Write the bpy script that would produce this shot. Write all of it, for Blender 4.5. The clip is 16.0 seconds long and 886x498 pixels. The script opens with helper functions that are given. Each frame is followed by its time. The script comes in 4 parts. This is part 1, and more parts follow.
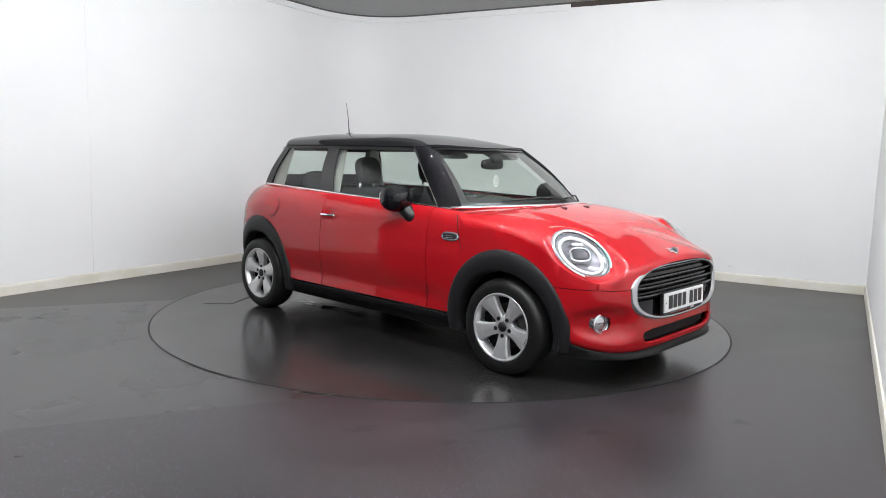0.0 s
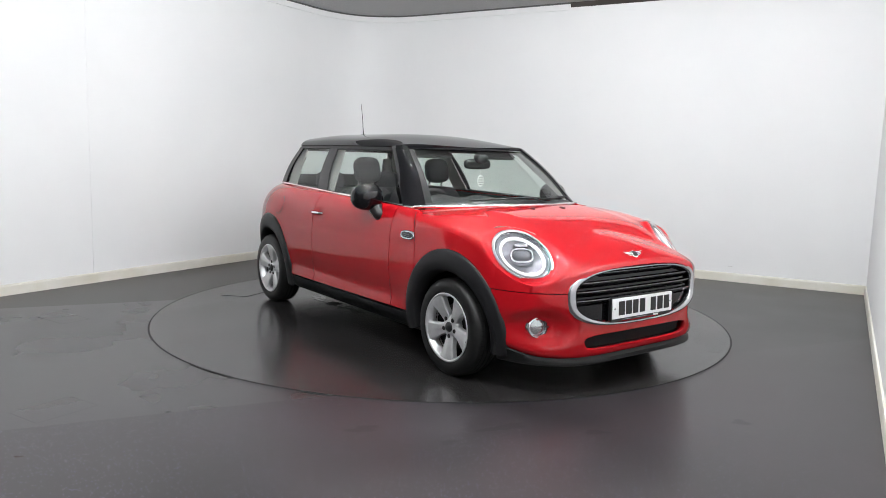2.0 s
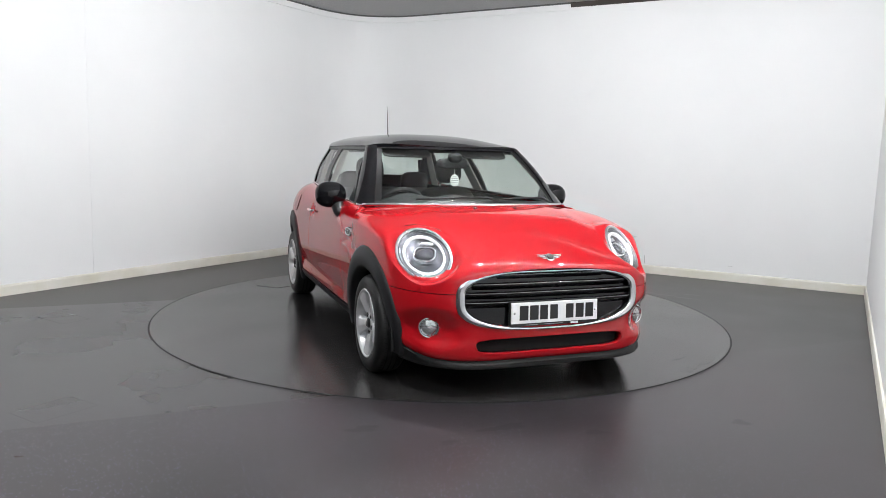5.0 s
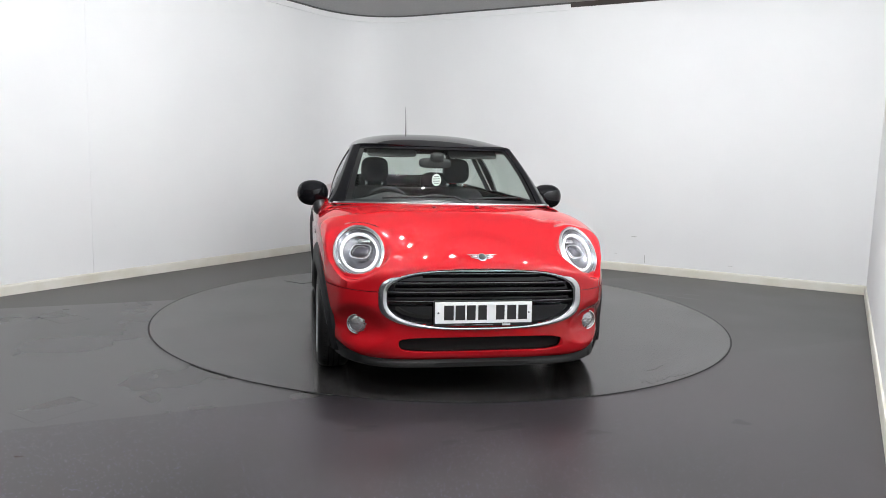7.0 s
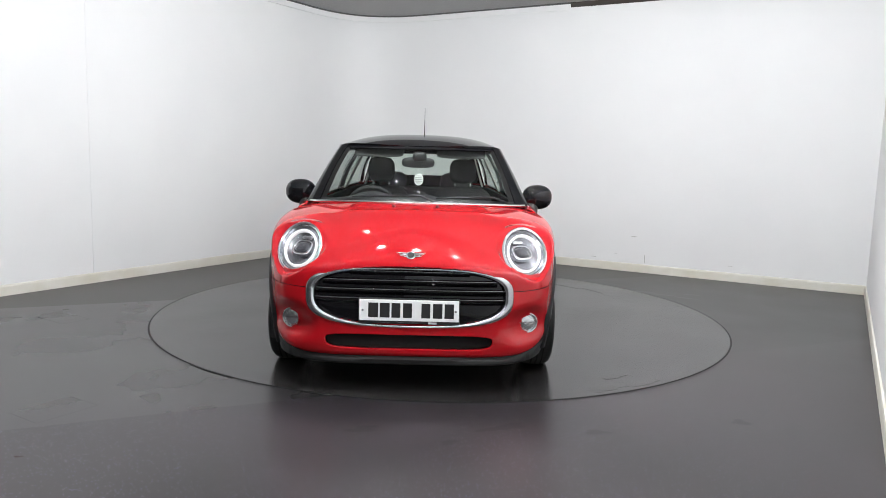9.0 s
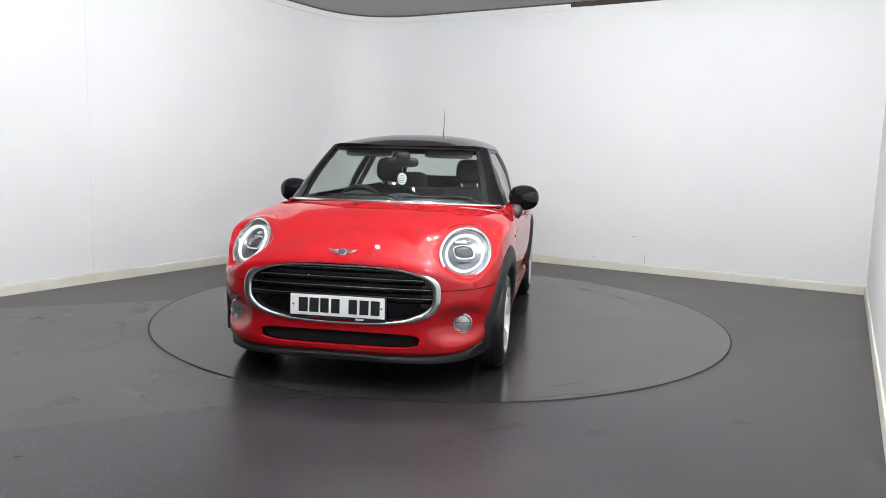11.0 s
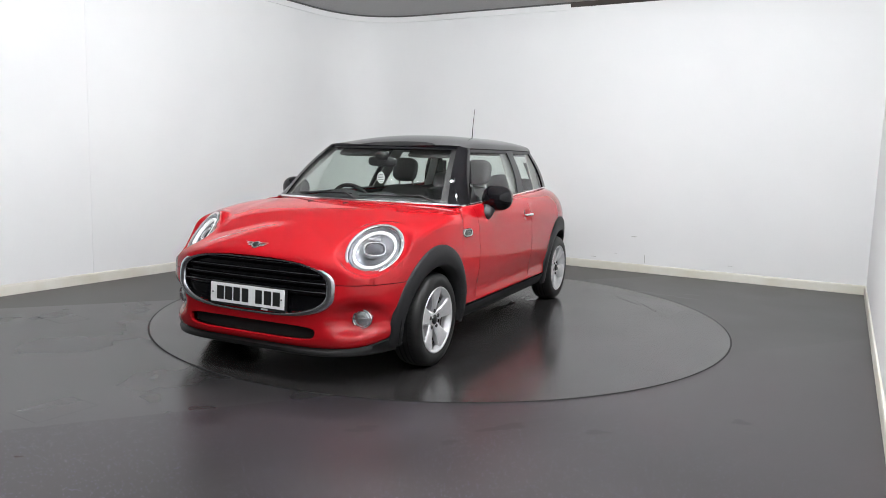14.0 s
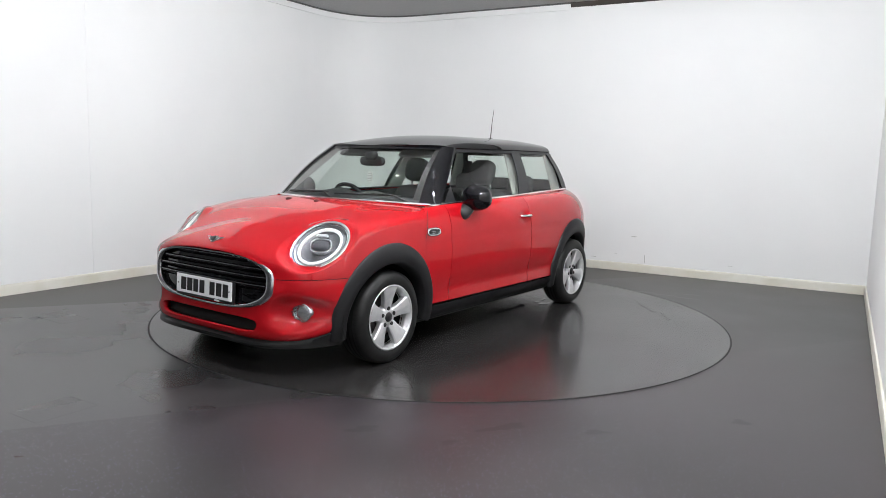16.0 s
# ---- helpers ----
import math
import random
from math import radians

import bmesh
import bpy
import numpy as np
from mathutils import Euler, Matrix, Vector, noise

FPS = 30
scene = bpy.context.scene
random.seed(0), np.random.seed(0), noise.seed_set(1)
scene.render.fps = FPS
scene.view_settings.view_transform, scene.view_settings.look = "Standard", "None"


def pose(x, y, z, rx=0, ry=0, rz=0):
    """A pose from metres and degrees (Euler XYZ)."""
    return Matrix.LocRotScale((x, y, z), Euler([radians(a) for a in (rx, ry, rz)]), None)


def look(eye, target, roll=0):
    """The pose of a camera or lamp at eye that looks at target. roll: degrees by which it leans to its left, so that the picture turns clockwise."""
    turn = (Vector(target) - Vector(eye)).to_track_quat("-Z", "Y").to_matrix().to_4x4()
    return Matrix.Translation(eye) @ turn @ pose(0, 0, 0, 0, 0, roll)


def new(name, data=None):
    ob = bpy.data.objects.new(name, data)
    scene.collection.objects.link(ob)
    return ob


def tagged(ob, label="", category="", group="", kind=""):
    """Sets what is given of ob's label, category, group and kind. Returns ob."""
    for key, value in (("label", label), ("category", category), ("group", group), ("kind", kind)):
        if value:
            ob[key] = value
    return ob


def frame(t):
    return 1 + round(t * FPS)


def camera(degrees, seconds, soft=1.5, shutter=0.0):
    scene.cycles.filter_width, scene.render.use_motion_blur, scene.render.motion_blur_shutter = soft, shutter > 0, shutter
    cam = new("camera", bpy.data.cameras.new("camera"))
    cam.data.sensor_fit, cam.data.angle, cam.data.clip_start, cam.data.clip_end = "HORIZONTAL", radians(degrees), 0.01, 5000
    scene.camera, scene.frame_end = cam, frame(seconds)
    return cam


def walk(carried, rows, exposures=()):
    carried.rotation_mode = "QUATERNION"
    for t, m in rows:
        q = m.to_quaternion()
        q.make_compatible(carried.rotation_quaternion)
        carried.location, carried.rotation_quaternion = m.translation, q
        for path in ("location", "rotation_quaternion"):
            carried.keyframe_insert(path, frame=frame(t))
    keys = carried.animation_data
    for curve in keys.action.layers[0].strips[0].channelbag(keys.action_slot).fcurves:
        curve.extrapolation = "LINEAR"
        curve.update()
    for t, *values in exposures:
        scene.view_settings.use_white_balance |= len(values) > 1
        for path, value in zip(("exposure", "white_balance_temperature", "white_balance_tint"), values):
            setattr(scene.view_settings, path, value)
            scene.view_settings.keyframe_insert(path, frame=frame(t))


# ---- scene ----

# camera on a fixed stand in front of the turntable
cam = camera(62.65, 16.0, soft=0.85)
EYE = (0.0, -5.874, 1.271)
AIM = (0.001, -5.874 + math.cos(radians(7.33)), 1.271 - math.sin(radians(7.33)))
walk(cam, [(0.0, look(EYE, AIM, 1.52)), (16.0, look(EYE, AIM, 1.52))])

# turntable and car turn clockwise together
TURN_START, TURN_RATE = -42.62, -5.206
CAR_X, CAR_Y = 0.172, -0.184

# ---- world and light ----
world = bpy.data.worlds.new("world")
world.use_nodes = True
world.node_tree.nodes["Background"].inputs[0].default_value = (0.8, 0.85, 0.9, 1)
world.node_tree.nodes["Background"].inputs[1].default_value = 0.02
scene.world = world
scene.view_settings.exposure = 0.0
BULB_GLOW = 3300.0

# room plan: corners of the walls
CORNER_LB = Vector((-1.19, 4.353))
CORNER_RB = Vector((4.245, 1.299))
DIR_L = Vector((0.5137, 0.858)).normalized()
DIR_R = Vector((0.481, 0.877)).normalized()
CEIL = 3.07


# ---- materials ----
def material(name, colour, rough=0.5, metal=0.0, **more):
    m = bpy.data.materials.new(name)
    m.use_nodes = True
    b = m.node_tree.nodes["Principled BSDF"]
    b.inputs["Base Color"].default_value = (*colour, 1)
    b.inputs["Roughness"].default_value = rough
    b.inputs["Metallic"].default_value = metal
    for key, value in more.items():
        b.inputs[key.replace("_", " ")].default_value = value
    return m


def node(m, kind, **inputs):
    n = m.node_tree.nodes.new(kind)
    for key, value in inputs.items():
        n.inputs[key.replace("_", " ")].default_value = value
    return n


def link(m, a, b):
    m.node_tree.links.new(a, b)


def vary(m, scale, lo, hi, to="Base Color", detail=4.0, mapping=None):
    """Noise between two values on one input of the shader."""
    b = m.node_tree.nodes["Principled BSDF"]
    co = node(m, "ShaderNodeTexCoord")
    tex = node(m, "ShaderNodeTexNoise", Scale=scale, Detail=detail)
    ramp = node(m, "ShaderNodeValToRGB")
    ramp.color_ramp.elements[0].position, ramp.color_ramp.elements[1].position = 0.3, 0.7
    if to == "Base Color":
        ramp.color_ramp.elements[0].color, ramp.color_ramp.elements[1].color = (*lo, 1), (*hi, 1)
    else:
        ramp.color_ramp.elements[0].color, ramp.color_ramp.elements[1].color = (lo, lo, lo, 1), (hi, hi, hi, 1)
    link(m, co.outputs["Object"], tex.inputs["Vector"])
    link(m, tex.outputs["Fac"], ramp.inputs["Fac"])
    link(m, ramp.outputs["Color"], b.inputs[to])
    return ramp


def bump(m, scale, strength, distance=0.002, detail=3.0):
    b = m.node_tree.nodes["Principled BSDF"]
    co = node(m, "ShaderNodeTexCoord")
    tex = node(m, "ShaderNodeTexNoise", Scale=scale, Detail=detail)
    bp = node(m, "ShaderNodeBump", Strength=strength, Distance=distance)
    link(m, co.outputs["Object"], tex.inputs["Vector"])
    link(m, tex.outputs["Fac"], bp.inputs["Height"])
    link(m, bp.outputs["Normal"], b.inputs["Normal"])


WALL = material("white_wall_paint", (0.8, 0.8, 0.8), 0.55)
vary(WALL, 0.9, (0.79, 0.79, 0.79), (0.83, 0.83, 0.825))
bump(WALL, 40, 0.15)
WALL_DARK = material("grey_wall_paint", (0.12, 0.12, 0.12), 0.6)
vary(WALL_DARK, 1.0, (0.10, 0.10, 0.10), (0.14, 0.14, 0.14))
SCUFF = material("grey_scuff", (0.45, 0.44, 0.42), 0.7)
SHADE = material("lamp_shade_enamel", (0.03, 0.03, 0.03), 0.5)
SKIRT = material("cream_skirting_paint", (0.74, 0.72, 0.64), 0.4)
vary(SKIRT, 3.0, (0.66, 0.63, 0.53), (0.76, 0.74, 0.68))
CEILING = material("grey_ceiling_tile", (0.4, 0.4, 0.4), 0.8)
vary(CEILING, 60, (0.36, 0.36, 0.36), (0.44, 0.44, 0.44))


def vinyl(name, base, speck, rough):
    m = material(name, base, rough)
    b = m.node_tree.nodes["Principled BSDF"]
    co = node(m, "ShaderNodeTexCoord")
    big = node(m, "ShaderNodeTexNoise", Scale=1.3, Detail=3.0, Roughness=0.5)
    ramp = node(m, "ShaderNodeValToRGB")
    ramp.color_ramp.elements[0].position, ramp.color_ramp.elements[1].position = 0.3, 0.72
    ramp.color_ramp.elements[0].color = (*[0.62 * c for c in base], 1)
    ramp.color_ramp.elements[1].color = (*[1.35 * c for c in base], 1)
    link(m, co.outputs["Object"], big.inputs["Vector"])
    link(m, big.outputs["Fac"], ramp.inputs["Fac"])
    cells = node(m, "ShaderNodeTexVoronoi", Scale=85.0)
    link(m, co.outputs["Object"], cells.inputs["Vector"])
    near = node(m, "ShaderNodeMath")
    near.operation = "LESS_THAN"
    near.inputs[1].default_value = 0.20
    link(m, cells.outputs["Distance"], near.inputs[0])
    pick = node(m, "ShaderNodeSeparateColor")
    link(m, cells.outputs["Color"], pick.inputs[0])
    few = node(m, "ShaderNodeMath")
    few.operation = "GREATER_THAN"
    few.inputs[1].default_value = 0.5
    link(m, pick.outputs[0], few.inputs[0])
    both = node(m, "ShaderNodeMath")
    both.operation = "MULTIPLY"
    link(m, near.outputs[0], both.inputs[0])
    link(m, few.outputs[0], both.inputs[1])
    amount = node(m, "ShaderNodeMath")
    amount.operation = "MULTIPLY"
    amount.inputs[1].default_value = speck
    place = node(m, "ShaderNodeSeparateXYZ")
    link(m, co.outputs["Object"], place.inputs[0])
    worn = node(m, "ShaderNodeMapRange")
    worn.inputs[1].default_value, worn.inputs[2].default_value = 0.5, 1.9
    worn.inputs[3].default_value, worn.inputs[4].default_value = 1.0, 0.1
    link(m, place.outputs[0], worn.inputs[0])
    left = node(m, "ShaderNodeMath")
    left.operation = "MULTIPLY"
    link(m, both.outputs[0], left.inputs[0])
    link(m, worn.outputs[0], left.inputs[1])
    faint = node(m, "ShaderNodeMath")
    faint.operation = "MULTIPLY"
    link(m, left.outputs[0], faint.inputs[0])
    link(m, pick.outputs[2], faint.inputs[1])
    link(m, faint.outputs[0], amount.inputs[0])
    tint = node(m, "ShaderNodeMix")
    tint.data_type = "RGBA"
    tint.inputs[6].default_value = (0.32, 0.32, 0.72, 1)
    tint.inputs[7].default_value = (0.60, 0.50, 0.58, 1)
    link(m, pick.outputs[1], tint.inputs[0])
    mix = node(m, "ShaderNodeMix")
    mix.data_type = "RGBA"
    link(m, amount.outputs[0], mix.inputs[0])
    link(m, ramp.outputs["Color"], mix.inputs[6])
    link(m, tint.outputs[2], mix.inputs[7])
    link(m, mix.outputs[2], b.inputs["Base Color"])
    rr = node(m, "ShaderNodeMapRange")
    rr.inputs[3].default_value, rr.inputs[4].default_value = rough - 0.06, rough + 0.08
    link(m, big.outputs["Fac"], rr.inputs[0])
    link(m, rr.outputs[0], b.inputs["Roughness"])
    return m


VINYL = vinyl("speckled_grey_vinyl", (0.026, 0.0218, 0.0232), 0.7, 0.33)
VINYL_WORN = vinyl("worn_grey_vinyl", (0.030, 0.028, 0.029), 0.12, 0.27)
TABLE_TOP = vinyl("turntable_vinyl", (0.023, 0.0215, 0.0215), 0.05, 0.20)
GAP_GREY = material("grey_joint", (0.10, 0.10, 0.10), 0.7)
BROWN = material("dark_brown_joint", (0.05, 0.04, 0.035), 0.8)
VINYL_BACK = vinyl("plain_grey_vinyl", (0.058, 0.053, 0.052), 0.10, 0.40)
VINYL_SIDE = vinyl("smooth_grey_vinyl", (0.026, 0.0233, 0.024), 0.5, 0.34)
PALE_SCUFF = material("pale_scuff", (0.16, 0.16, 0.16), 0.5)
SMEAR = material("rubbed_grey_smear", (0.03, 0.03, 0.03), 0.23)
vary(SMEAR, 14, (0.018, 0.017, 0.017), (0.050, 0.049, 0.048))
STAIN = material("oily_stain", (0.022, 0.021, 0.021), 0.40)
LEAF = material("dry_leaf", (0.05, 0.03, 0.02), 0.8)
WET = material("wet_film", (0.02, 0.02, 0.02), 0.04)
GAP = material("dark_gap", (0.012, 0.012, 0.012), 0.7)
RED = material("red_car_paint", (0.38, 0.0045, 0.008), 0.42, 0.0, Coat_Weight=1.0, Coat_Roughness=0.01, Coat_IOR=1.5, Specular_IOR_Level=0.0)
vary(RED, 900, (0.345, 0.004, 0.008), (0.39, 0.006, 0.011))
BLACK_GLOSS = material("black_gloss_paint", (0.004, 0.004, 0.005), 0.25, 0.0, Coat_Weight=0.85, Coat_Roughness=0.01, Coat_IOR=1.42, Specular_IOR_Level=0.0)
PLASTIC = material("dark_grey_plastic", (0.008, 0.008, 0.009), 0.5, 0.0, Specular_IOR_Level=0.35)
bump(PLASTIC, 350, 0.25, 0.0006)
BLACK = material("black_plastic", (0.010, 0.010, 0.011), 0.35)
LIP = material("black_lip_plastic", (0.004, 0.004, 0.004), 0.45, 0.0, Specular_IOR_Level=0.25)
MATT_BLACK = material("matt_black", (0.006, 0.006, 0.006), 0.9)
CHROME = material("chrome", (0.80, 0.80, 0.82), 0.08, 1.0)
DARK_RING = material("smoked_inner_ring", (0.09, 0.09, 0.10), 0.25, 0.6)
# darker than the pale trim: the shade under the roof is in this colour
LINING = material("shaded_lining_grey", (0.10, 0.10, 0.10), 0.9)
# lighter grey metal that paints the lamp highlights on the gloss black slats
SLAT_HIGHLIGHT = material("slat_highlight_grey", (0.16, 0.16, 0.17), 0.16, 0.9)
SATIN = material("satin_chrome", (0.50, 0.50, 0.52), 0.20, 1.0)
RUBBER = material("tyre_rubber", (0.009, 0.009, 0.009), 0.45, 0.0, Specular_IOR_Level=0.35)
vary(RUBBER, 30, (0.005, 0.005, 0.005), (0.009, 0.009, 0.009))
ALLOY = material("silver_alloy", (0.72, 0.72, 0.73), 0.28, 0.7)
vary(ALLOY, 25, (0.66, 0.66, 0.67), (0.76, 0.76, 0.77))
BRAKE = material("brake_steel", (0.12, 0.11, 0.11), 0.5, 0.8)
PLATE = material("white_plate", (0.80, 0.80, 0.80), 0.35)
INK = material("black_ink", (0.01, 0.01, 0.01), 0.45)
CLOTH = material("charcoal_seat_cloth", (0.020, 0.020, 0.022), 0.9)
bump(CLOTH, 300, 0.4, 0.001)
TRIM = material("pale_grey_trim", (0.36, 0.355, 0.33), 0.75)
bump(TRIM, 250, 0.3, 0.0005)
WHITE = material("white_card", (0.8, 0.8, 0.78), 0.5)
DRL = material("white_light_ring", (0.6, 0.6, 0.6), 0.3, Emission_Strength=0.55)
DRL.node_tree.nodes["Principled BSDF"].inputs["Emission Color"].default_value = (1, 1, 1, 1)
BLACK_TRIM = material("black_soft_trim", (0.012, 0.012, 0.013), 0.7)
bump(BLACK_TRIM, 400, 0.2, 0.0005)
BOWL = material("dark_reflector", (0.24, 0.24, 0.26), 0.25, 0.85)
PROJ = material("projector_glass", (0.06, 0.06, 0.07), 0.03, 0.0, Coat_Weight=1.0)
FOG_MIX = material("fluted_reflector", (0.72, 0.72, 0.72), 0.22, 0.9)
bump(FOG_MIX, 60, 0.6, 0.004)
REFLECT = material("silver_reflector", (0.75, 0.75, 0.77), 0.18, 1.0)


def thin_glass(name, tint, gloss=1.0):
    m = bpy.data.materials.new(name)
    m.use_nodes = True
    t = m.node_tree
    t.nodes.clear()
    out = node(m, "ShaderNodeOutputMaterial")
    see = node(m, "ShaderNodeBsdfTransparent")
    see.inputs[0].default_value = (*tint, 1)
    shine = node(m, "ShaderNodeBsdfGlossy")
    shine.inputs["Roughness"].default_value = 0.02
    face = node(m, "ShaderNodeLayerWeight", Blend=0.5)
    power = node(m, "ShaderNodeMath")
    power.operation = "POWER"
    power.inputs[1].default_value = 5.0
    link(m, face.outputs["Facing"], power.inputs[0])
    amount = node(m, "ShaderNodeMath")
    amount.operation = "MULTIPLY_ADD"
    amount.inputs[1].default_value, amount.inputs[2].default_value = 0.9 * gloss, 0.05 * gloss
    mix = node(m, "ShaderNodeMixShader")
    link(m, power.outputs[0], amount.inputs[0])
    link(m, amount.outputs[0], mix.inputs[0])
    link(m, see.outputs[0], mix.inputs[1])
    link(m, shine.outputs[0], mix.inputs[2])
    link(m, mix.outputs[0], out.inputs["Surface"])
    return m


GLASS = thin_glass("green_tinted_glass", (0.84, 0.90, 0.865))
LENS = thin_glass("clear_lens", (0.95, 0.96, 0.97), 0.8)
LAMP_GLOW = material("lamp_bulb", (0.9, 0.9, 0.9), 0.5, Emission_Strength=BULB_GLOW)
LAMP_GLOW.node_tree.nodes["Principled BSDF"].inputs["Emission Color"].default_value = (0.95, 0.975, 1.0, 1)


# ---- mesh helpers ----
def mesh_object(name, verts, faces, mat, parent=None, label="", smooth=True):
    me = bpy.data.meshes.new(name)
    me.from_pydata([tuple(map(float, v)) for v in verts], [], faces)
    me.materials.append(mat)
    if smooth:
        me.polygons.foreach_set("use_smooth", [True] * len(me.polygons))
    ob = new(name, me)
    if parent is not None:
        ob.parent = parent
    if label:
        tagged(ob, label)
    return ob


def part(name, bm, mat, parent, label="", smooth=True):
    me = bpy.data.meshes.new(name)
    bmesh.ops.recalc_face_normals(bm, faces=bm.faces)
    bm.to_mesh(me)
    bm.free()
    me.materials.append(mat)
    if smooth:
        me.polygons.foreach_set("use_smooth", [True] * len(me.polygons))
    ob = new(name, me)
    if parent is not None:
        ob.parent = parent
    if label:
        tagged(ob, label)
    return ob


def grid(fn, us, vs, keep=None, wrap=False):
    """Vertices and quads of fn(u, v) over two lists of values."""
    pts = [Vector(fn(u, v)) for u in us for v in vs]
    nv = len(vs)
    faces = []
    for i in range(len(us) - (0 if wrap else 1)):
        i2 = (i + 1) % len(us)
        for j in range(nv - 1):
            f = (i * nv + j, i2 * nv + j, i2 * nv + j + 1, i * nv + j + 1)
            if keep is None or keep(sum((pts[k] for k in f), Vector()) / 4):
                faces.append(f)
    used = sorted({k for f in faces for k in f})
    slot = {k: n for n, k in enumerate(used)}
    return [pts[k] for k in used], [tuple(slot[k] for k in f) for f in faces]


def patch(name, fn, us, vs, mat, parent, label="", keep=None, thick=0.0, wrap=False, weld=False):
    v, f = grid(fn, us, vs, keep, wrap)
    ob = mesh_object(name, v, f, mat, parent, label)
    if weld:
        bm = bmesh.new()
        bm.from_mesh(ob.data)
        bmesh.ops.remove_doubles(bm, verts=bm.verts, dist=0.0004)
        bm.to_mesh(ob.data)
        bm.free()
    if thick:
        s = ob.modifiers.new("thickness", "SOLIDIFY")
        s.thickness, s.offset = thick, 0
        e = ob.modifiers.new("crisp_edges", "EDGE_SPLIT")
        e.split_angle = radians(50)
    return ob


def span(a, b, n):
    return [a + (b - a) * i / (n - 1) for i in range(n)]


def box_bm(bm, x0, x1, y0, y1, z0, z1, bevel=0.0):
    r = bmesh.ops.create_cube(bm, size=1.0, matrix=Matrix.Translation(((x0 + x1) / 2, (y0 + y1) / 2, (z0 + z1) / 2))
                              @ Matrix.Diagonal((x1 - x0, y1 - y0, z1 - z0, 1)))
    if bevel:
        es = list({e for v in r["verts"] for e in v.link_edges})
        bmesh.ops.bevel(bm, geom=es, offset=bevel, segments=2, affect="EDGES", profile=0.7)
    return bm


def lathe(name, profile, n, mat, parent, label="", close=False):
    """Turns a profile of (radius, y) about the y axis."""
    prof = list(profile) + ([profile[0]] if close else [])
    return patch(name, lambda a, k: (prof[k][0] * math.cos(a), prof[k][1], prof[k][0] * math.sin(a)),
                 [2 * math.pi * i / n for i in range(n)], list(range(len(prof))), mat, parent, label, wrap=True)


def tube(name, pts, radius, mat, parent, label="", n=8, flat=1.0):
    """A round bar along a line of points."""
    pts = [Vector(p) for p in pts]
    verts, faces = [], []
    for i, p in enumerate(pts):
        d = (pts[min(i + 1, len(pts) - 1)] - pts[max(i - 1, 0)]).normalized()
        side = d.cross(Vector((0, 0, 1)))
        side = side.normalized() if side.length > 1e-4 else Vector((1, 0, 0))
        up = side.cross(d)
        r = radius[i] if isinstance(radius, (list, tuple)) else radius
        for k in range(n):
            a = 2 * math.pi * k / n
            verts.append(p + side * r * math.cos(a) + up * r * flat * math.sin(a))
    for i in range(len(pts) - 1):
        for k in range(n):
            faces.append((i * n + k, i * n + (k + 1) % n, (i + 1) * n + (k + 1) % n, (i + 1) * n + k))
    faces.append(tuple(range(n))[::-1])
    faces.append(tuple((len(pts) - 1) * n + k for k in range(n)))
    return mesh_object(name, verts, faces, mat, parent, label)


# ---- the room ----
NEAR_L = CORNER_LB - DIR_L * 12.0
LINING_END = CORNER_LB - DIR_L * 6.25
NEAR_R = CORNER_RB - DIR_R * 9.6


def plan_path():
    """The left wall, the rounded corner and the back wall in plan, from the near left to the right-hand corner."""
    back = (CORNER_RB - CORNER_LB).normalized()
    r = 1.0
    pts = [LINING_END]
    p0, p2 = CORNER_LB - DIR_L * r, CORNER_LB + back * r
    for k in range(49):
        t = k / 48
        pts.append(p0 * (1 - t) ** 2 + CORNER_LB * 2 * t * (1 - t) + p2 * t * t)
    pts.append(CORNER_RB)
    return pts


def sweep(name, pts, prof, mat, label, category, kind="structure"):
    """A profile of (offset into the room, height) drawn along a line in plan."""
    verts = []
    for i, p in enumerate(pts):
        a, b = pts[max(i - 1, 0)], pts[min(i + 1, len(pts) - 1)]
        d = (b - a).normalized()
        n = Vector((d.y, -d.x))
        verts += [(p.x + n.x * o, p.y + n.y * o, z) for o, z in prof]
    k = len(prof)
    faces = [(i * k + j, (i + 1) * k + j, (i + 1) * k + (j + 1) % k, i * k + (j + 1) % k) for i in range(len(pts) - 1) for j in range(k)]
    faces += [tuple(range(k))[::-1], tuple((len(pts) - 1) * k + j for j in range(k))]
    return tagged(mesh_object(name, verts, faces, mat, None, "", smooth=False), label, category, kind=kind)


SKIRT_PROF = ((0.001, -0.004), (0.016, -0.004), (0.016, 0.072), (0.012, 0.086), (0.001, 0.090))
WALL_PROF = ((0.0, -0.004), (0.0, CEIL), (-0.15, CEIL), (-0.15, -0.004))


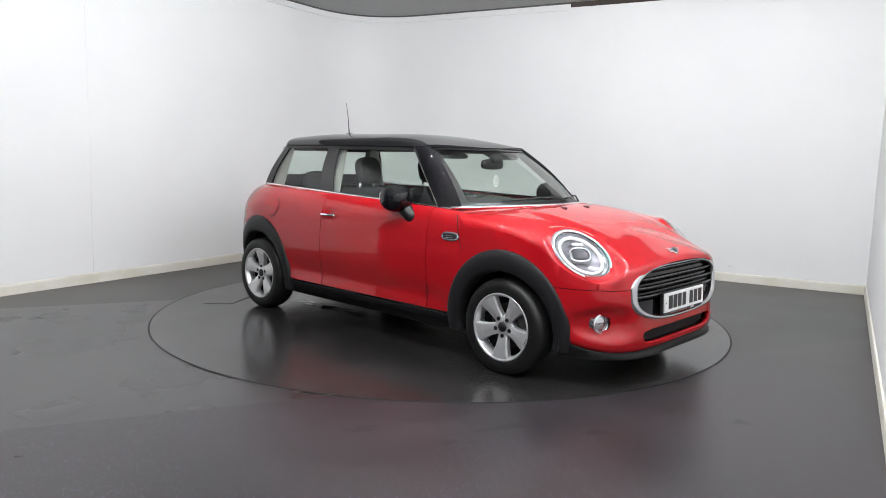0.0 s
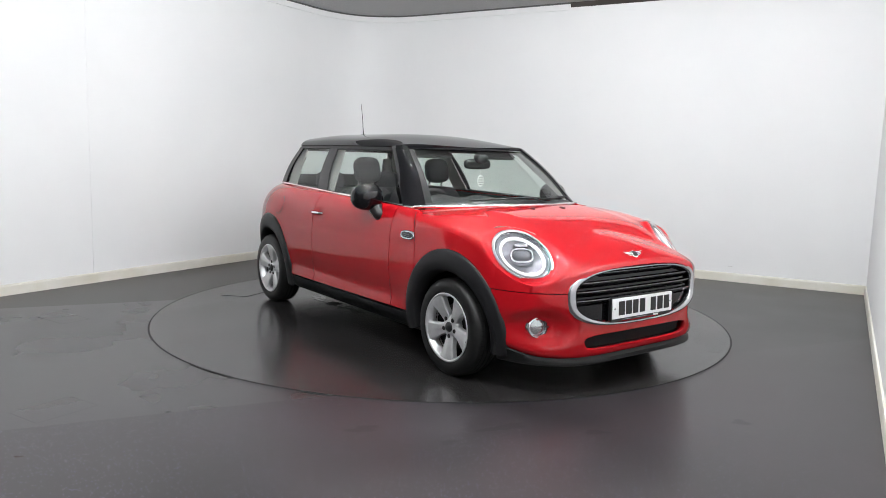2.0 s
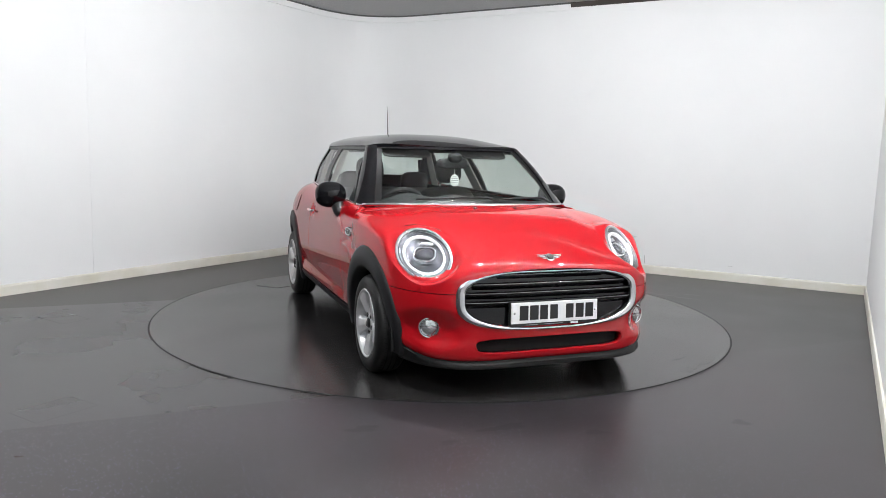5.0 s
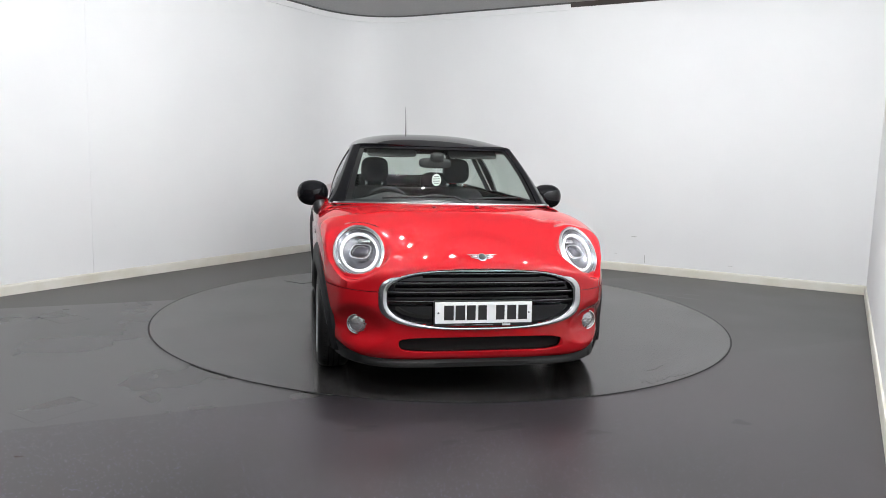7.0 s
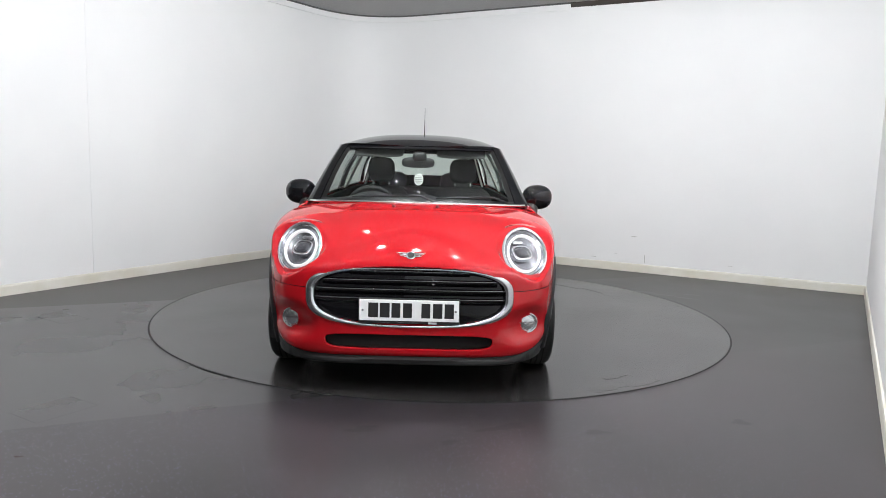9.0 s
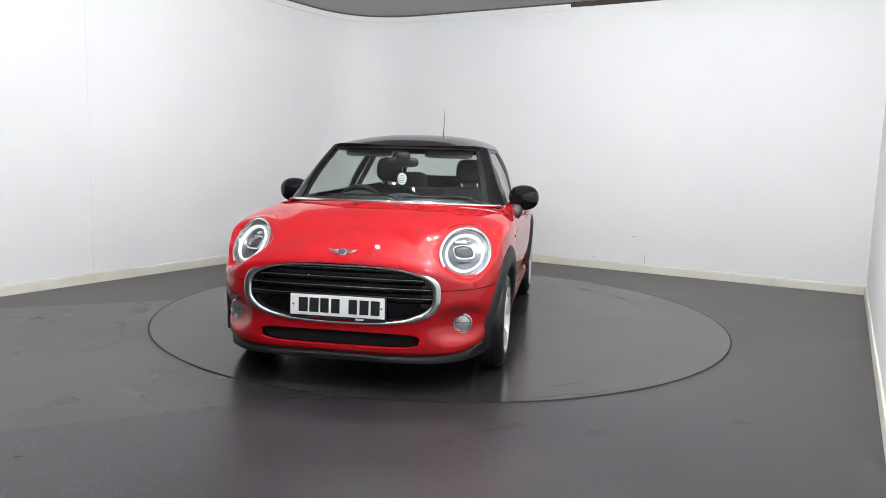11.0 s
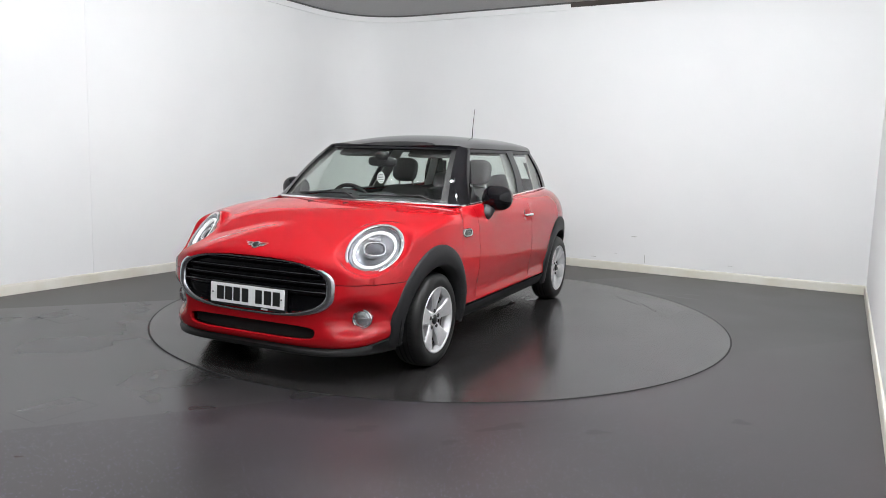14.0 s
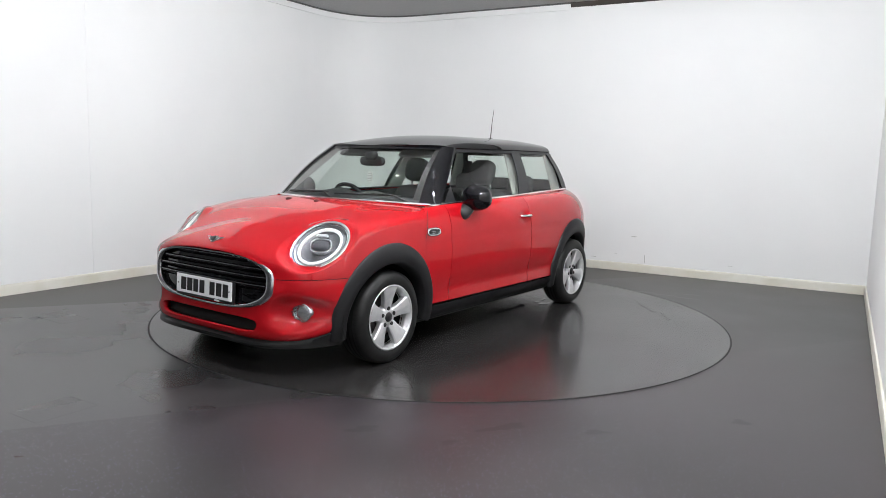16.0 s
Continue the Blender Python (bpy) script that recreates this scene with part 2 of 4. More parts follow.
def build_room():
    bend = plan_path()
    sweep("wall_left_and_back", bend, WALL_PROF, WALL, "plain white painted wall with a rounded corner", "wall")
    sweep("wall_left_near", [NEAR_L, LINING_END], WALL_PROF, WALL_DARK, "plain dark grey wall beyond the white lining", "wall")
    sweep("wall_right", [CORNER_RB, NEAR_R], WALL_PROF, WALL, "plain white painted side wall", "wall")
    sweep("wall_near", [NEAR_R, NEAR_L], WALL_PROF, WALL_DARK, "plain dark grey wall", "wall")
    sweep("baseboard", bend, SKIRT_PROF, SKIRT, "cream painted skirting board along the wall foot", "skirting")
    sweep("baseboard", [CORNER_RB, NEAR_R], SKIRT_PROF, SKIRT, "cream painted skirting board along the side wall", "skirting")
    back = (CORNER_RB - CORNER_LB).normalized()
    stop = CORNER_LB + back * 3.0
    cove = bend[:-1] + [stop]
    sweep("trim", cove, ((0.001, CEIL - 0.085), (0.012, CEIL - 0.083), (0.012, CEIL - 0.001), (0.001, CEIL - 0.001)), WALL, "white painted strip under the ceiling edge", "trim")
    sweep("trim", cove, ((0.012, CEIL - 0.018), (0.022, CEIL - 0.018), (0.022, CEIL - 0.001), (0.012, CEIL - 0.001)), GAP_GREY, "thin grey ceiling edge bead", "trim")
    sweep("trim", [stop, stop + back * 2.4], ((0.001, CEIL - 0.055), (0.014, CEIL - 0.05), (0.02, CEIL - 0.001), (0.001, CEIL - 0.001)), BROWN, "dark open joint along the ceiling edge", "trim")
    seam = CORNER_LB - DIR_L * 4.05
    sweep("trim", [seam, seam + DIR_L * 0.012], ((0.0, 0.09), (0.003, 0.09), (0.003, CEIL - 0.09), (0.0, CEIL - 0.09)), WALL, "thin vertical joint strip on the white wall", "trim")
    mark = CORNER_LB + back * 4.02
    for du, z0, z1, w in ((0.0, 0.11, 0.20, 0.006), (-0.35, 0.19, 0.196, 0.03), (-0.16, 0.40, 0.405, 0.06), (-0.62, 0.13, 0.135, 0.05), (0.9, 0.16, 0.164, 0.05)):
        a = mark + back * du
        tagged(sweep("wall_mark", [a, a + back * w], ((0.0, z0), (0.0015, z0), (0.0015, z1), (0.0, z1)), SCUFF, "small grey scuff on the white wall", "wall mark"), group="wall scuffs", kind="structure")
    bm = bmesh.new()
    bm.faces.new([bm.verts.new((p.x, p.y, CEIL)) for p in (NEAR_L, CORNER_LB, CORNER_RB, NEAR_R)])
    tagged(part("ceiling", bm, CEILING, None, smooth=False), "grey mineral tile ceiling", "ceiling", kind="structure")
    # floor in three rolls of vinyl, seams at 23 degrees
    fl = tagged(new("floor"), "dark grey speckled vinyl floor in rolls", "floor", kind="structure")
    c, n = math.cos(radians(23)), math.sin(radians(23))
    for u0, u1, a, b, m in ((-9.0, 9.0, -9.0, -1.765, VINYL), (-9.0, 0.3, -1.765, 1.05, VINYL_WORN), (0.3, 9.0, -1.765, 1.05, VINYL_SIDE), (-9.0, 9.0, 1.05, 9.0, VINYL_BACK)):
        vs = [(c * u - n * v, n * u + c * v, -0.004) for u, v in ((u0, a), (u1, a), (u1, b), (u0, b))]
        mesh_object("vinyl_sheet", vs, [(0, 1, 2, 3)], m, fl, smooth=False)
    # access covers let into the floor: thin dark joints round a plate
    for cx, cy, w, d, turn in ((-2.803, -0.574, 0.207, 0.346, 55), (-1.867, -2.465, 0.300, 0.229, 58)):
        cover = tagged(new("floor_cover"), "flush rectangular access cover in the grey vinyl floor", "floor cover", group="floor covers")
        cover.matrix_world = pose(cx, cy, -0.004, 0, 0, turn)
        mesh_object("plate", [(-w / 2, -d / 2, 0.002), (w / 2, -d / 2, 0.002), (w / 2, d / 2, 0.002), (-w / 2, d / 2, 0.002)], [(0, 1, 2, 3)], VINYL_WORN, cover, smooth=False)
        e = 0.004
        for x0, x1, y0, y1 in ((-w / 2, w / 2, -d / 2 - e, -d / 2), (-w / 2, w / 2, d / 2, d / 2 + e), (-w / 2 - e, -w / 2, -d / 2, d / 2), (w / 2, w / 2 + e, -d / 2, d / 2)):
            mesh_object("joint", [(x0, y0, 0.0012), (x1, y0, 0.0012), (x1, y1, 0.0012), (x0, y1, 0.0012)], [(0, 1, 2, 3)], GAP_GREY, cover, smooth=False)


def blot(name, c, size, turn, mat, z, label, category, group, parent=None, n=22, seed=0):
    """A thin mark with an uneven outline lying on the floor."""
    rnd = random.Random(seed)
    ph = [rnd.uniform(0, 6.28) for _ in range(4)]
    verts = [(0, 0, z)]
    for k in range(n):
        a = 2 * math.pi * k / n
        r = 1 + 0.28 * math.sin(2 * a + ph[0]) + 0.22 * math.sin(3 * a + ph[1]) + 0.16 * math.sin(5 * a + ph[2]) + 0.1 * math.sin(9 * a + ph[3])
        verts.append((size[0] / 2 * r * math.cos(a), size[1] / 2 * r * math.sin(a), z))
    m = Matrix.Translation((c[0], c[1], 0)) @ Matrix.Rotation(radians(turn), 4, "Z")
    verts = [m @ Vector(v) for v in verts]
    ob = mesh_object(name, verts, [(0, 1 + k, 1 + (k + 1) % n) for k in range(n)], mat, parent, smooth=False)
    return tagged(ob, label, category, group) if parent is None else ob


def build_floor_marks():
    for k, (x, y, w, d, turn) in enumerate(((1.95, 1.16, 0.30, 0.05, -28), (2.13, 1.02, 0.22, 0.04, -32), (2.30, 0.88, 0.20, 0.035, -35), (2.42, 1.05, 0.12, 0.03, -20))):
        blot("floor_scuff", (x, y), (w, d), turn, PALE_SCUFF, -0.0025, "pale dried scuff on the grey vinyl floor", "scuff", "floor scuffs", seed=k)
    for k, (x, y, w, d, turn) in enumerate(((-0.35, -2.62, 0.16, 0.07, 10), (0.32, -2.55, 0.20, 0.08, 20), (0.75, -2.58, 0.11, 0.06, -15), (0.05, -2.75, 0.08, 0.05, 0), (1.5, -2.4, 0.1, 0.06, 30))):
        blot("floor_stain", (x, y), (w, d), turn, STAIN, -0.0028, "dark oily stain on the speckled vinyl floor", "stain", "floor stains", seed=20 + k)
    blot("dry_leaf", (-1.72, -3.02), (0.035, 0.018), 25, LEAF, -0.002, "small dry brown leaf on the floor", "leaf", "", seed=50, n=12)


def build_turntable():
    base = tagged(new("turntable"), "round vehicle turntable with dark vinyl top", "turntable")
    bm = bmesh.new()
    bmesh.ops.create_circle(bm, cap_ends=True, segments=160, radius=2.222)
    part("top", bm, TABLE_TOP, base, smooth=False)
    patch("rim_gap", lambda a, r: (r * math.cos(a), r * math.sin(a), -0.0015), [2 * math.pi * i / 160 for i in range(160)], [2.22, 2.234], GAP, base, wrap=True)
    # folded joint of a hatch behind the right rear wheel
    tube("hatch_joint", [Vector((x + CAR_X, y + CAR_Y, 0.0)) for x, y in ((-1.667, -1.104), (-1.501, -0.941), (-1.66, -0.66))], 0.009, GAP, base, n=5, flat=0.2)
    # wet patches left by the car under the tail, in broken runs
    for k in range(26):
        rnd = random.Random(100 + k)
        u = rnd.random()
        side = 1 if k % 2 else -1
        x = -1.10 + 0.80 * u
        y = (-0.60 + 0.06 * rnd.uniform(-1, 1)) if side < 0 else 0.36 + 0.30 * (1 - u) * rnd.random()
        blot("wet_patch", (x, y), (rnd.uniform(0.05, 0.17), rnd.uniform(0.025, 0.06)), rnd.uniform(-25, 25), WET, 0.0011 + 0.00006 * k, "", "", "", base, seed=200 + k)
    # worn, rubbed smear near the rim
    for k, (x, y, w, d, turn) in enumerate(((1.95, 0.90, 0.20, 0.07, 120), (1.86, 1.06, 0.26, 0.08, 122), (1.80, 1.20, 0.18, 0.05, 126), (1.72, 1.02, 0.16, 0.035, 118), (-1.35, 1.25, 0.30, 0.05, 40), (-1.1, 1.5, 0.22, 0.04, 30))):
        blot("worn_smear", (x, y), (w, d), turn, SMEAR, 0.0005 + 0.0001 * k, "", "", "", base, seed=300 + k)
    return base


def build_lights():
    # three rows of small lamps under the ceiling, above the view
    rows = ((Vector((-0.65, -0.45)), Vector((2.05, -2.0)), 7), (Vector((-1.6, -2.3)), Vector((1.0, -3.8)), 6), (Vector((-3.0, -4.3)), Vector((-0.8, -5.6)), 3))
    for p, q, n in rows:
        for k in range(n):
            c = p.lerp(q, k / (n - 1))
            lamp = tagged(new("ceiling_light"), "small pendant lamp with a black shade and bright bulb", "ceiling light", group="ceiling lamps")
            lamp.matrix_world = pose(c.x, c.y, CEIL)
            tube("rod", [(0, 0, -0.001), (0, 0, -0.17)], 0.008, SATIN, lamp, n=6)
            patch("shade", lambda a, v: ((0.02 + 0.045 * v) * math.cos(a), (0.02 + 0.045 * v) * math.sin(a), -0.15 - 0.055 * v * v), [2 * math.pi * i / 24 for i in range(24)], span(0, 1, 4), SHADE, lamp, "small black lamp shade", thick=0.004, wrap=True)
            bm = bmesh.new()
            bmesh.ops.create_icosphere(bm, subdivisions=1, radius=0.022, matrix=Matrix.Translation((0, 0, -0.225)))
            part("bulb", bm, LAMP_GLOW, lamp)


# ---- the car ----
def table(z, *pairs):
    """A smooth curve through pairs of (place, value), flat beyond the ends."""
    if z <= pairs[0][0]:
        return pairs[0][1]
    if z >= pairs[-1][0]:
        return pairs[-1][1]
    n = len(pairs)
    k = max(i for i in range(n - 1) if pairs[i][0] <= z)
    def slope(i):
        lo, hi = max(i - 1, 0), min(i + 1, n - 1)
        return (pairs[hi][1] - pairs[lo][1]) / (pairs[hi][0] - pairs[lo][0])
    (x0, y0), (x1, y1) = pairs[k], pairs[k + 1]
    h = x1 - x0
    t = (z - x0) / h
    return y0 * (1 + 2 * t) * (1 - t) ** 2 + slope(k) * h * t * (1 - t) ** 2 + y1 * t * t * (3 - 2 * t) + slope(k + 1) * h * t * t * (t - 1)


def ease(a, b, t):
    t = max(0.0, min(1.0, (t - a) / (b - a)))
    return t * t * (3 - 2 * t)


X0, XR0 = 1.0, -0.95      # where the sides begin to curve round the nose and the tail
HUB_Z, HUB_Y, AXLE = 0.284, 0.826, 1.2475
TYRE_R = 0.288
XC = 0.93                 # rear edge of the bonnet on the side


def side_w(z):
    return table(z, (0.14, 0.74), (0.2, 0.79), (0.26, 0.818), (0.32, 0.832), (0.45, 0.846), (0.6, 0.852), (0.7, 0.848), (0.8, 0.828), (0.9, 0.79))


def nose_x(z):
    return table(z, (0.14, 1.90), (0.2, 1.95), (0.26, 1.965), (0.33, 1.962), (0.46, 1.958), (0.56, 1.95), (0.64, 1.935), (0.75, 1.88))


def tail_x(z):
    return table(z, (0.14, -1.76), (0.3, -1.85), (0.5, -1.87), (0.7, -1.87), (0.9, -1.81))


def hull(phi, z, front=True):
    """Plan outline at height z: phi 0 at the nose or tail, 90 degrees at the side."""
    c, s = max(math.cos(phi), 0.0), max(math.sin(phi), 0.0)
    w = side_w(z)
    if front:
        return X0 + (nose_x(z) - X0) * c ** (2 / 2.8), w * s ** (2 / 5.0)
    return XR0 + (tail_x(z) - XR0) * c ** (2 / 3.0), w * s ** (2 / 3.6)


def half_width(x, z):
    """Half width of the hull at x and height z."""
    w = side_w(z)
    if x > X0:
        return w * max(0.0, 1 - ((x - X0) / (nose_x(z) - X0)) ** 2.8) ** (1 / 5.0)
    if x < XR0:
        return w * max(0.0, 1 - ((x - XR0) / (tail_x(z) - XR0)) ** 3.0) ** (1 / 3.6)
    return w


def face_x(y, z):
    """The nose's surface at half width y and height z."""
    return X0 + (nose_x(z) - X0) * max(0.0, 1 - (abs(y) / side_w(z)) ** 5.0) ** (1 / 2.8)


def outline(s, z):
    """s: 0 nose, 1 end of the nose's curve, 2 start of the tail's curve, 3 tail."""
    if s <= 1:
        return hull(s * math.pi / 2, z)
    if s < 2:
        return X0 + (XR0 - X0) * (s - 1), side_w(z)
    return hull((3 - s) * math.pi / 2, z, False)


def in_arch(p, r=0.385):
    return any(math.hypot(p.x - c, p.z - HUB_Z) < r or (abs(p.x - c) < r - 0.01 and p.z < HUB_Z) for c in (AXLE, -AXLE)) and abs(p.y) > 0.5


HEAD_C = Vector((1.642, -0.632, 0.740))
HA, HB, HEAD_ROLL = radians(32.9), radians(40.4), radians(44.9)
HEAD_N = Vector((math.cos(HA) * math.cos(HB), -math.sin(HA) * math.cos(HB), math.sin(HB)))
LEVEL_U = Vector((0, 0, 1)).cross(HEAD_N).normalized()
LEVEL_V = HEAD_N.cross(LEVEL_U)
HEAD_U = LEVEL_U * math.cos(HEAD_ROLL) + LEVEL_V * math.sin(HEAD_ROLL)
HEAD_V = LEVEL_V * math.cos(HEAD_ROLL) - LEVEL_U * math.sin(HEAD_ROLL)
HEAD_A, HEAD_B = 0.140, 0.193


def in_head(p, k=0.93):
    q = Vector((p.x, -abs(p.y), p.z)) - HEAD_C
    return (q.dot(HEAD_U) / HEAD_A) ** 2 + (q.dot(HEAD_V) / HEAD_B) ** 2 < k * k and abs(q.dot(HEAD_N)) < 0.2


GR_Z, GR_A, GR_B = 0.537, 0.540, 0.154


def grille_out(a, k=1.0, grow=0.0):
    """Outline of the grille in y and z: flatter below, rounder above."""
    c, s = math.cos(a), math.sin(a)
    y = (GR_A * k + grow) * math.copysign(abs(c) ** 0.62, c)
    z = (GR_B * k + grow) * math.copysign(abs(s) ** (0.69 if s > 0 else 0.62), s)
    return y, GR_Z + z - 0.012 * (1 - abs(c))


def in_grille(y, z, k=0.97):
    return (abs(y) / (GR_A * k)) ** 3.0 + (abs(z - GR_Z) / (GR_B * k)) ** 2.8 < 1


def in_intake(y, z):
    return (abs(y) / (0.445 * (1 + (z - 0.29) * 0.5))) ** (2 / 0.35) + (abs(z - 0.29) / 0.043) ** 4 < 1


FOG = (0.646, 0.372)


def crease_z(x):
    """Shut line between bonnet and bumper."""
    return 0.562


def red_foot(s):
    return table(s, (0, 0.206), (0.4, 0.212), (0.58, 0.246), (0.75, 0.305), (1.0, 0.305), (3, 0.29))


def build_body(car):
    ss_front = span(0, 1, 101) + span(1.0, 1 + (X0 - XC) / (X0 - XR0), 4)[1:]

    def both(fn):
        return lambda s, v: (lambda p: (p[0], p[1] if s >= 0 else -p[1], p[2]))(fn(abs(s), v))

    mirror_s = [-s for s in ss_front[:0:-1]] + ss_front

    # front bumper, red, with hollows for the fog lamps
    def bumper(s, t):
        z0 = red_foot(s)
        z = z0 + (crease_z(0) - z0) * t
        x, y = outline(s, z)
        d = math.hypot((y - FOG[0]) / 0.125, (z - FOG[1]) / 0.09)
        if x > 1.5:
            x -= 0.066 * math.exp(-d ** 4)
        lip = ease(0.06, 0.0, t) * 0.012
        return x - lip * (1 if s < 1 else 0), y - lip * 0.5, z

    patch("front_bumper", both(bumper), mirror_s, span(0, 1, 50), RED, car, "red painted front bumper with fog lamp hollows", thick=0.006,
          keep=lambda p: not in_arch(p) and not (p.x > 1.6 and (in_grille(p.y, p.z) or in_intake(p.y, p.z))) and math.hypot(abs(p.y) - FOG[0], p.z - FOG[1]) > 0.046)

    # clamshell bonnet
    def bonnet(s, t):
        z0 = crease_z(0) + 0.004
        zs = table(s, (0.0, 0.6), (0.25, 0.578), (0.5, 0.570), (0.75, 0.65), (1.0, 0.70), (1.04, 0.702))
        xs = 1.72 - 0.5 * s - 0.15 * max(0.0, (s - 0.6) / 0.436) ** 2
        if t < 0.2:
            z = z0 + (zs - z0) * t / 0.2
            x, y = outline(s, z)
            return x, y, z
        a = (t - 0.2) / 0.8 * math.pi / 2
        rho = 1 - math.cos(a) ** (2 / 3.0)
        x, y = outline(s, zs)
        xx = x + (xs - x) * (rho + rho ** 3 * (1 - rho))
        # the rear edge follows the foot of the windscreen
        ye = y * (1 - rho)
        edge = 1.052 - 0.63 * ye * ye if ye < 0.70 else 0.743 + 0.187 * min(1.0, (ye - 0.70) / 0.145)
        xx += (edge - xx) * ease(0.72, 1.036, s)
        # one crowned sheet that rolls over towards the nose and the sides
        inside = 1 - (ye / side_w(zs)) ** 5.0
        if xx > X0:
            inside -= ((xx - X0) / (nose_x(zs) - X0)) ** 2.8
        d = max(0.0, xx - 1.05)
        crown = 0.955 - 0.07 * d - 0.18 * d * d - 0.03 * (ye / 0.85) ** 2
        roll = table(s, (0.0, 0.125), (0.1, 0.15), (0.2, 0.22), (0.3, 0.27), (0.45, 0.22), (0.6, 0.15), (0.8, 0.11), (1.036, 0.10))
        zz = zs + (crown - zs) * max(0.0, inside) ** roll
        # raised centre of the bonnet
        yy = y * (1 - rho)
        zz += 0.008 * ease(0.54, 0.40, yy) * ease(1.85, 1.5, xx) * ease(1.0, 1.1, xx)
        # raised rim round the headlamps
        q = Vector((xx, -yy, zz)) - HEAD_C
        k = math.hypot(q.dot(HEAD_U) / HEAD_A, q.dot(HEAD_V) / HEAD_B)
        w = q.dot(HEAD_N)
        if k < 1.35 and abs(w) < 0.2:
            m = ease(1.35, 1.03, k)
            q = Vector((xx, -yy, zz)) + HEAD_N * (max(-0.06, min(0.04, -0.003 - w)) * m)
            xx, yy, zz = q.x, -q.y, q.z
        return xx, yy, zz

    patch("bonnet", both(bonnet), mirror_s, span(0, 0.2, 8) + span(0.2, 1, 64)[1:], RED, car, "glossy red clamshell bonnet", thick=0.006, weld=True,
          keep=lambda p: not in_arch(p) and not in_head(p) and not (p.x > 1.6 and in_grille(p.y, p.z)))

    # sides: wing, door and rear quarter up to the belt line
    def belt(x):
        return table(x, (-1.62, 0.55), (-1.49, 0.60), (-0.46, 0.70), (0.2, 0.738), (0.64, 0.752), (0.86, 0.742)), table(x, (-1.49, 0.997), (-0.46, 0.972), (0.64, 0.942), (0.86, 0.930))

    def flank(side):
        def fn(s, t):
            z0 = red_foot(s)
            zs = 0.715
            if t < 0.62:
                z = z0 + (zs - z0) * t / 0.62
                x, y = outline(s, z)
                # gentle hollow low on the door
                y += (0.010 * ease(0.40, 0.29, z) - 0.018 * math.exp(-((z - 0.385) / 0.08) ** 2)) * ease(-1.0, -0.7, x) * ease(0.9, 0.6, x)
                return x, side * y, z
            a = (t - 0.62) / 0.38 * math.pi / 2
            x, y = outline(s, zs)
            if s <= 2:
                yb, zb = belt(x)
                xb = x
            else:
                g = (s - 2)
                xb = XR0 + (-1.66 - XR0) * math.sin(g * math.pi / 2) ** (2 / 2.6)
                zb = belt(xb)[1]
                yb = belt(XR0)[0] * math.cos(g * math.pi / 2) ** (2 / 3.6) * (1 - 0.04 * g)
            p = 2.1
            rho, zf = 1 - math.cos(a) ** (2 / p), math.sin(a) ** (2 / p)
            zz = zs + (zb - zs) * zf
            dent = 0.016 * math.exp(-((x + 0.355) / 0.05) ** 4 - ((zz - 0.822) / 0.035) ** 4)
            return x + (xb - x) * rho, side * (y + (yb - y) * rho - dent), zz
        return fn

    s_door0, s_door1 = 1 + (X0 - 0.64) / (X0 - XR0), 1 + (X0 + 0.44) / (X0 - XR0)
    s_c = 1 + (X0 - XC) / (X0 - XR0)
    vs = span(0, 0.62, 24) + span(0.62, 1, 20)[1:]
    for side, word in ((-1, "right"), (1, "left")):
        fn = flank(side)
        cut = lambda p: not in_arch(p)
        def wing(s, t, fn=fn):
            x, y, z = fn(s, t)
            return x - 0.12 * max(0.0, (x - 0.64) / (XC - 0.64)) * max(0.0, (t - 0.62) / 0.38), y, z
        patch("wing", lambda s, t: (wing(s, t)[0], wing(s, t)[1] * (1 - 0.004 * ease(s_c + 0.006, s_c - 0.004, s)), wing(s, t)[2] - 0.004 * ease(s_c + 0.006, s_c - 0.004, s)), span(s_c - 0.016, s_door0 - 0.0015, 24), vs, RED, car, "red front wing panel behind the wheel", keep=cut, thick=0.005)
        door = patch("door", fn, span(s_door0 + 0.0015, s_door1 - 0.0015, 40), vs, RED, car, "glossy red door", keep=cut, thick=0.005)
        patch("rear_quarter", fn, span(s_door1 + 0.0015, 2, 24) + span(2, 3, 30)[1:], vs, RED, car, "red rear quarter panel", keep=cut, thick=0.005)
        inner = lambda s, t, fn=fn, side=side: (fn(s, t)[0] * 0.985, fn(s, t)[1] - side * 0.05, fn(s, t)[2] - 0.012)
        patch("inner_panel", inner, span(s_door0 - 0.01, 2, 30) + span(2, 3, 14)[1:], vs[::3] + [1.0], MATT_BLACK, car, "black inner side panel", keep=cut)
        # chrome belt strip
        pts = []
        for x in span(0.74, -1.50, 40):
            yb, zb = belt(x)
            pts.append((x, side * (yb + 0.004), zb + 0.002))
        tube("belt_strip", pts, 0.008, CHROME, car, "thin chrome strip along the window line", n=6)
        # black sill
        def sill(s, t):
            z = 0.165 + (0.287 - 0.165) * t
            x, y = outline(s, z)
            return x, side * (y + 0.006 - 0.05 * (1 - t) ** 2), z
        patch("sill", sill, span(s_c - 0.02, 2.05, 50), span(0, 1, 8), PLASTIC, car, "black plastic sill", keep=lambda p: not in_arch(p, 0.345), thick=0.006)
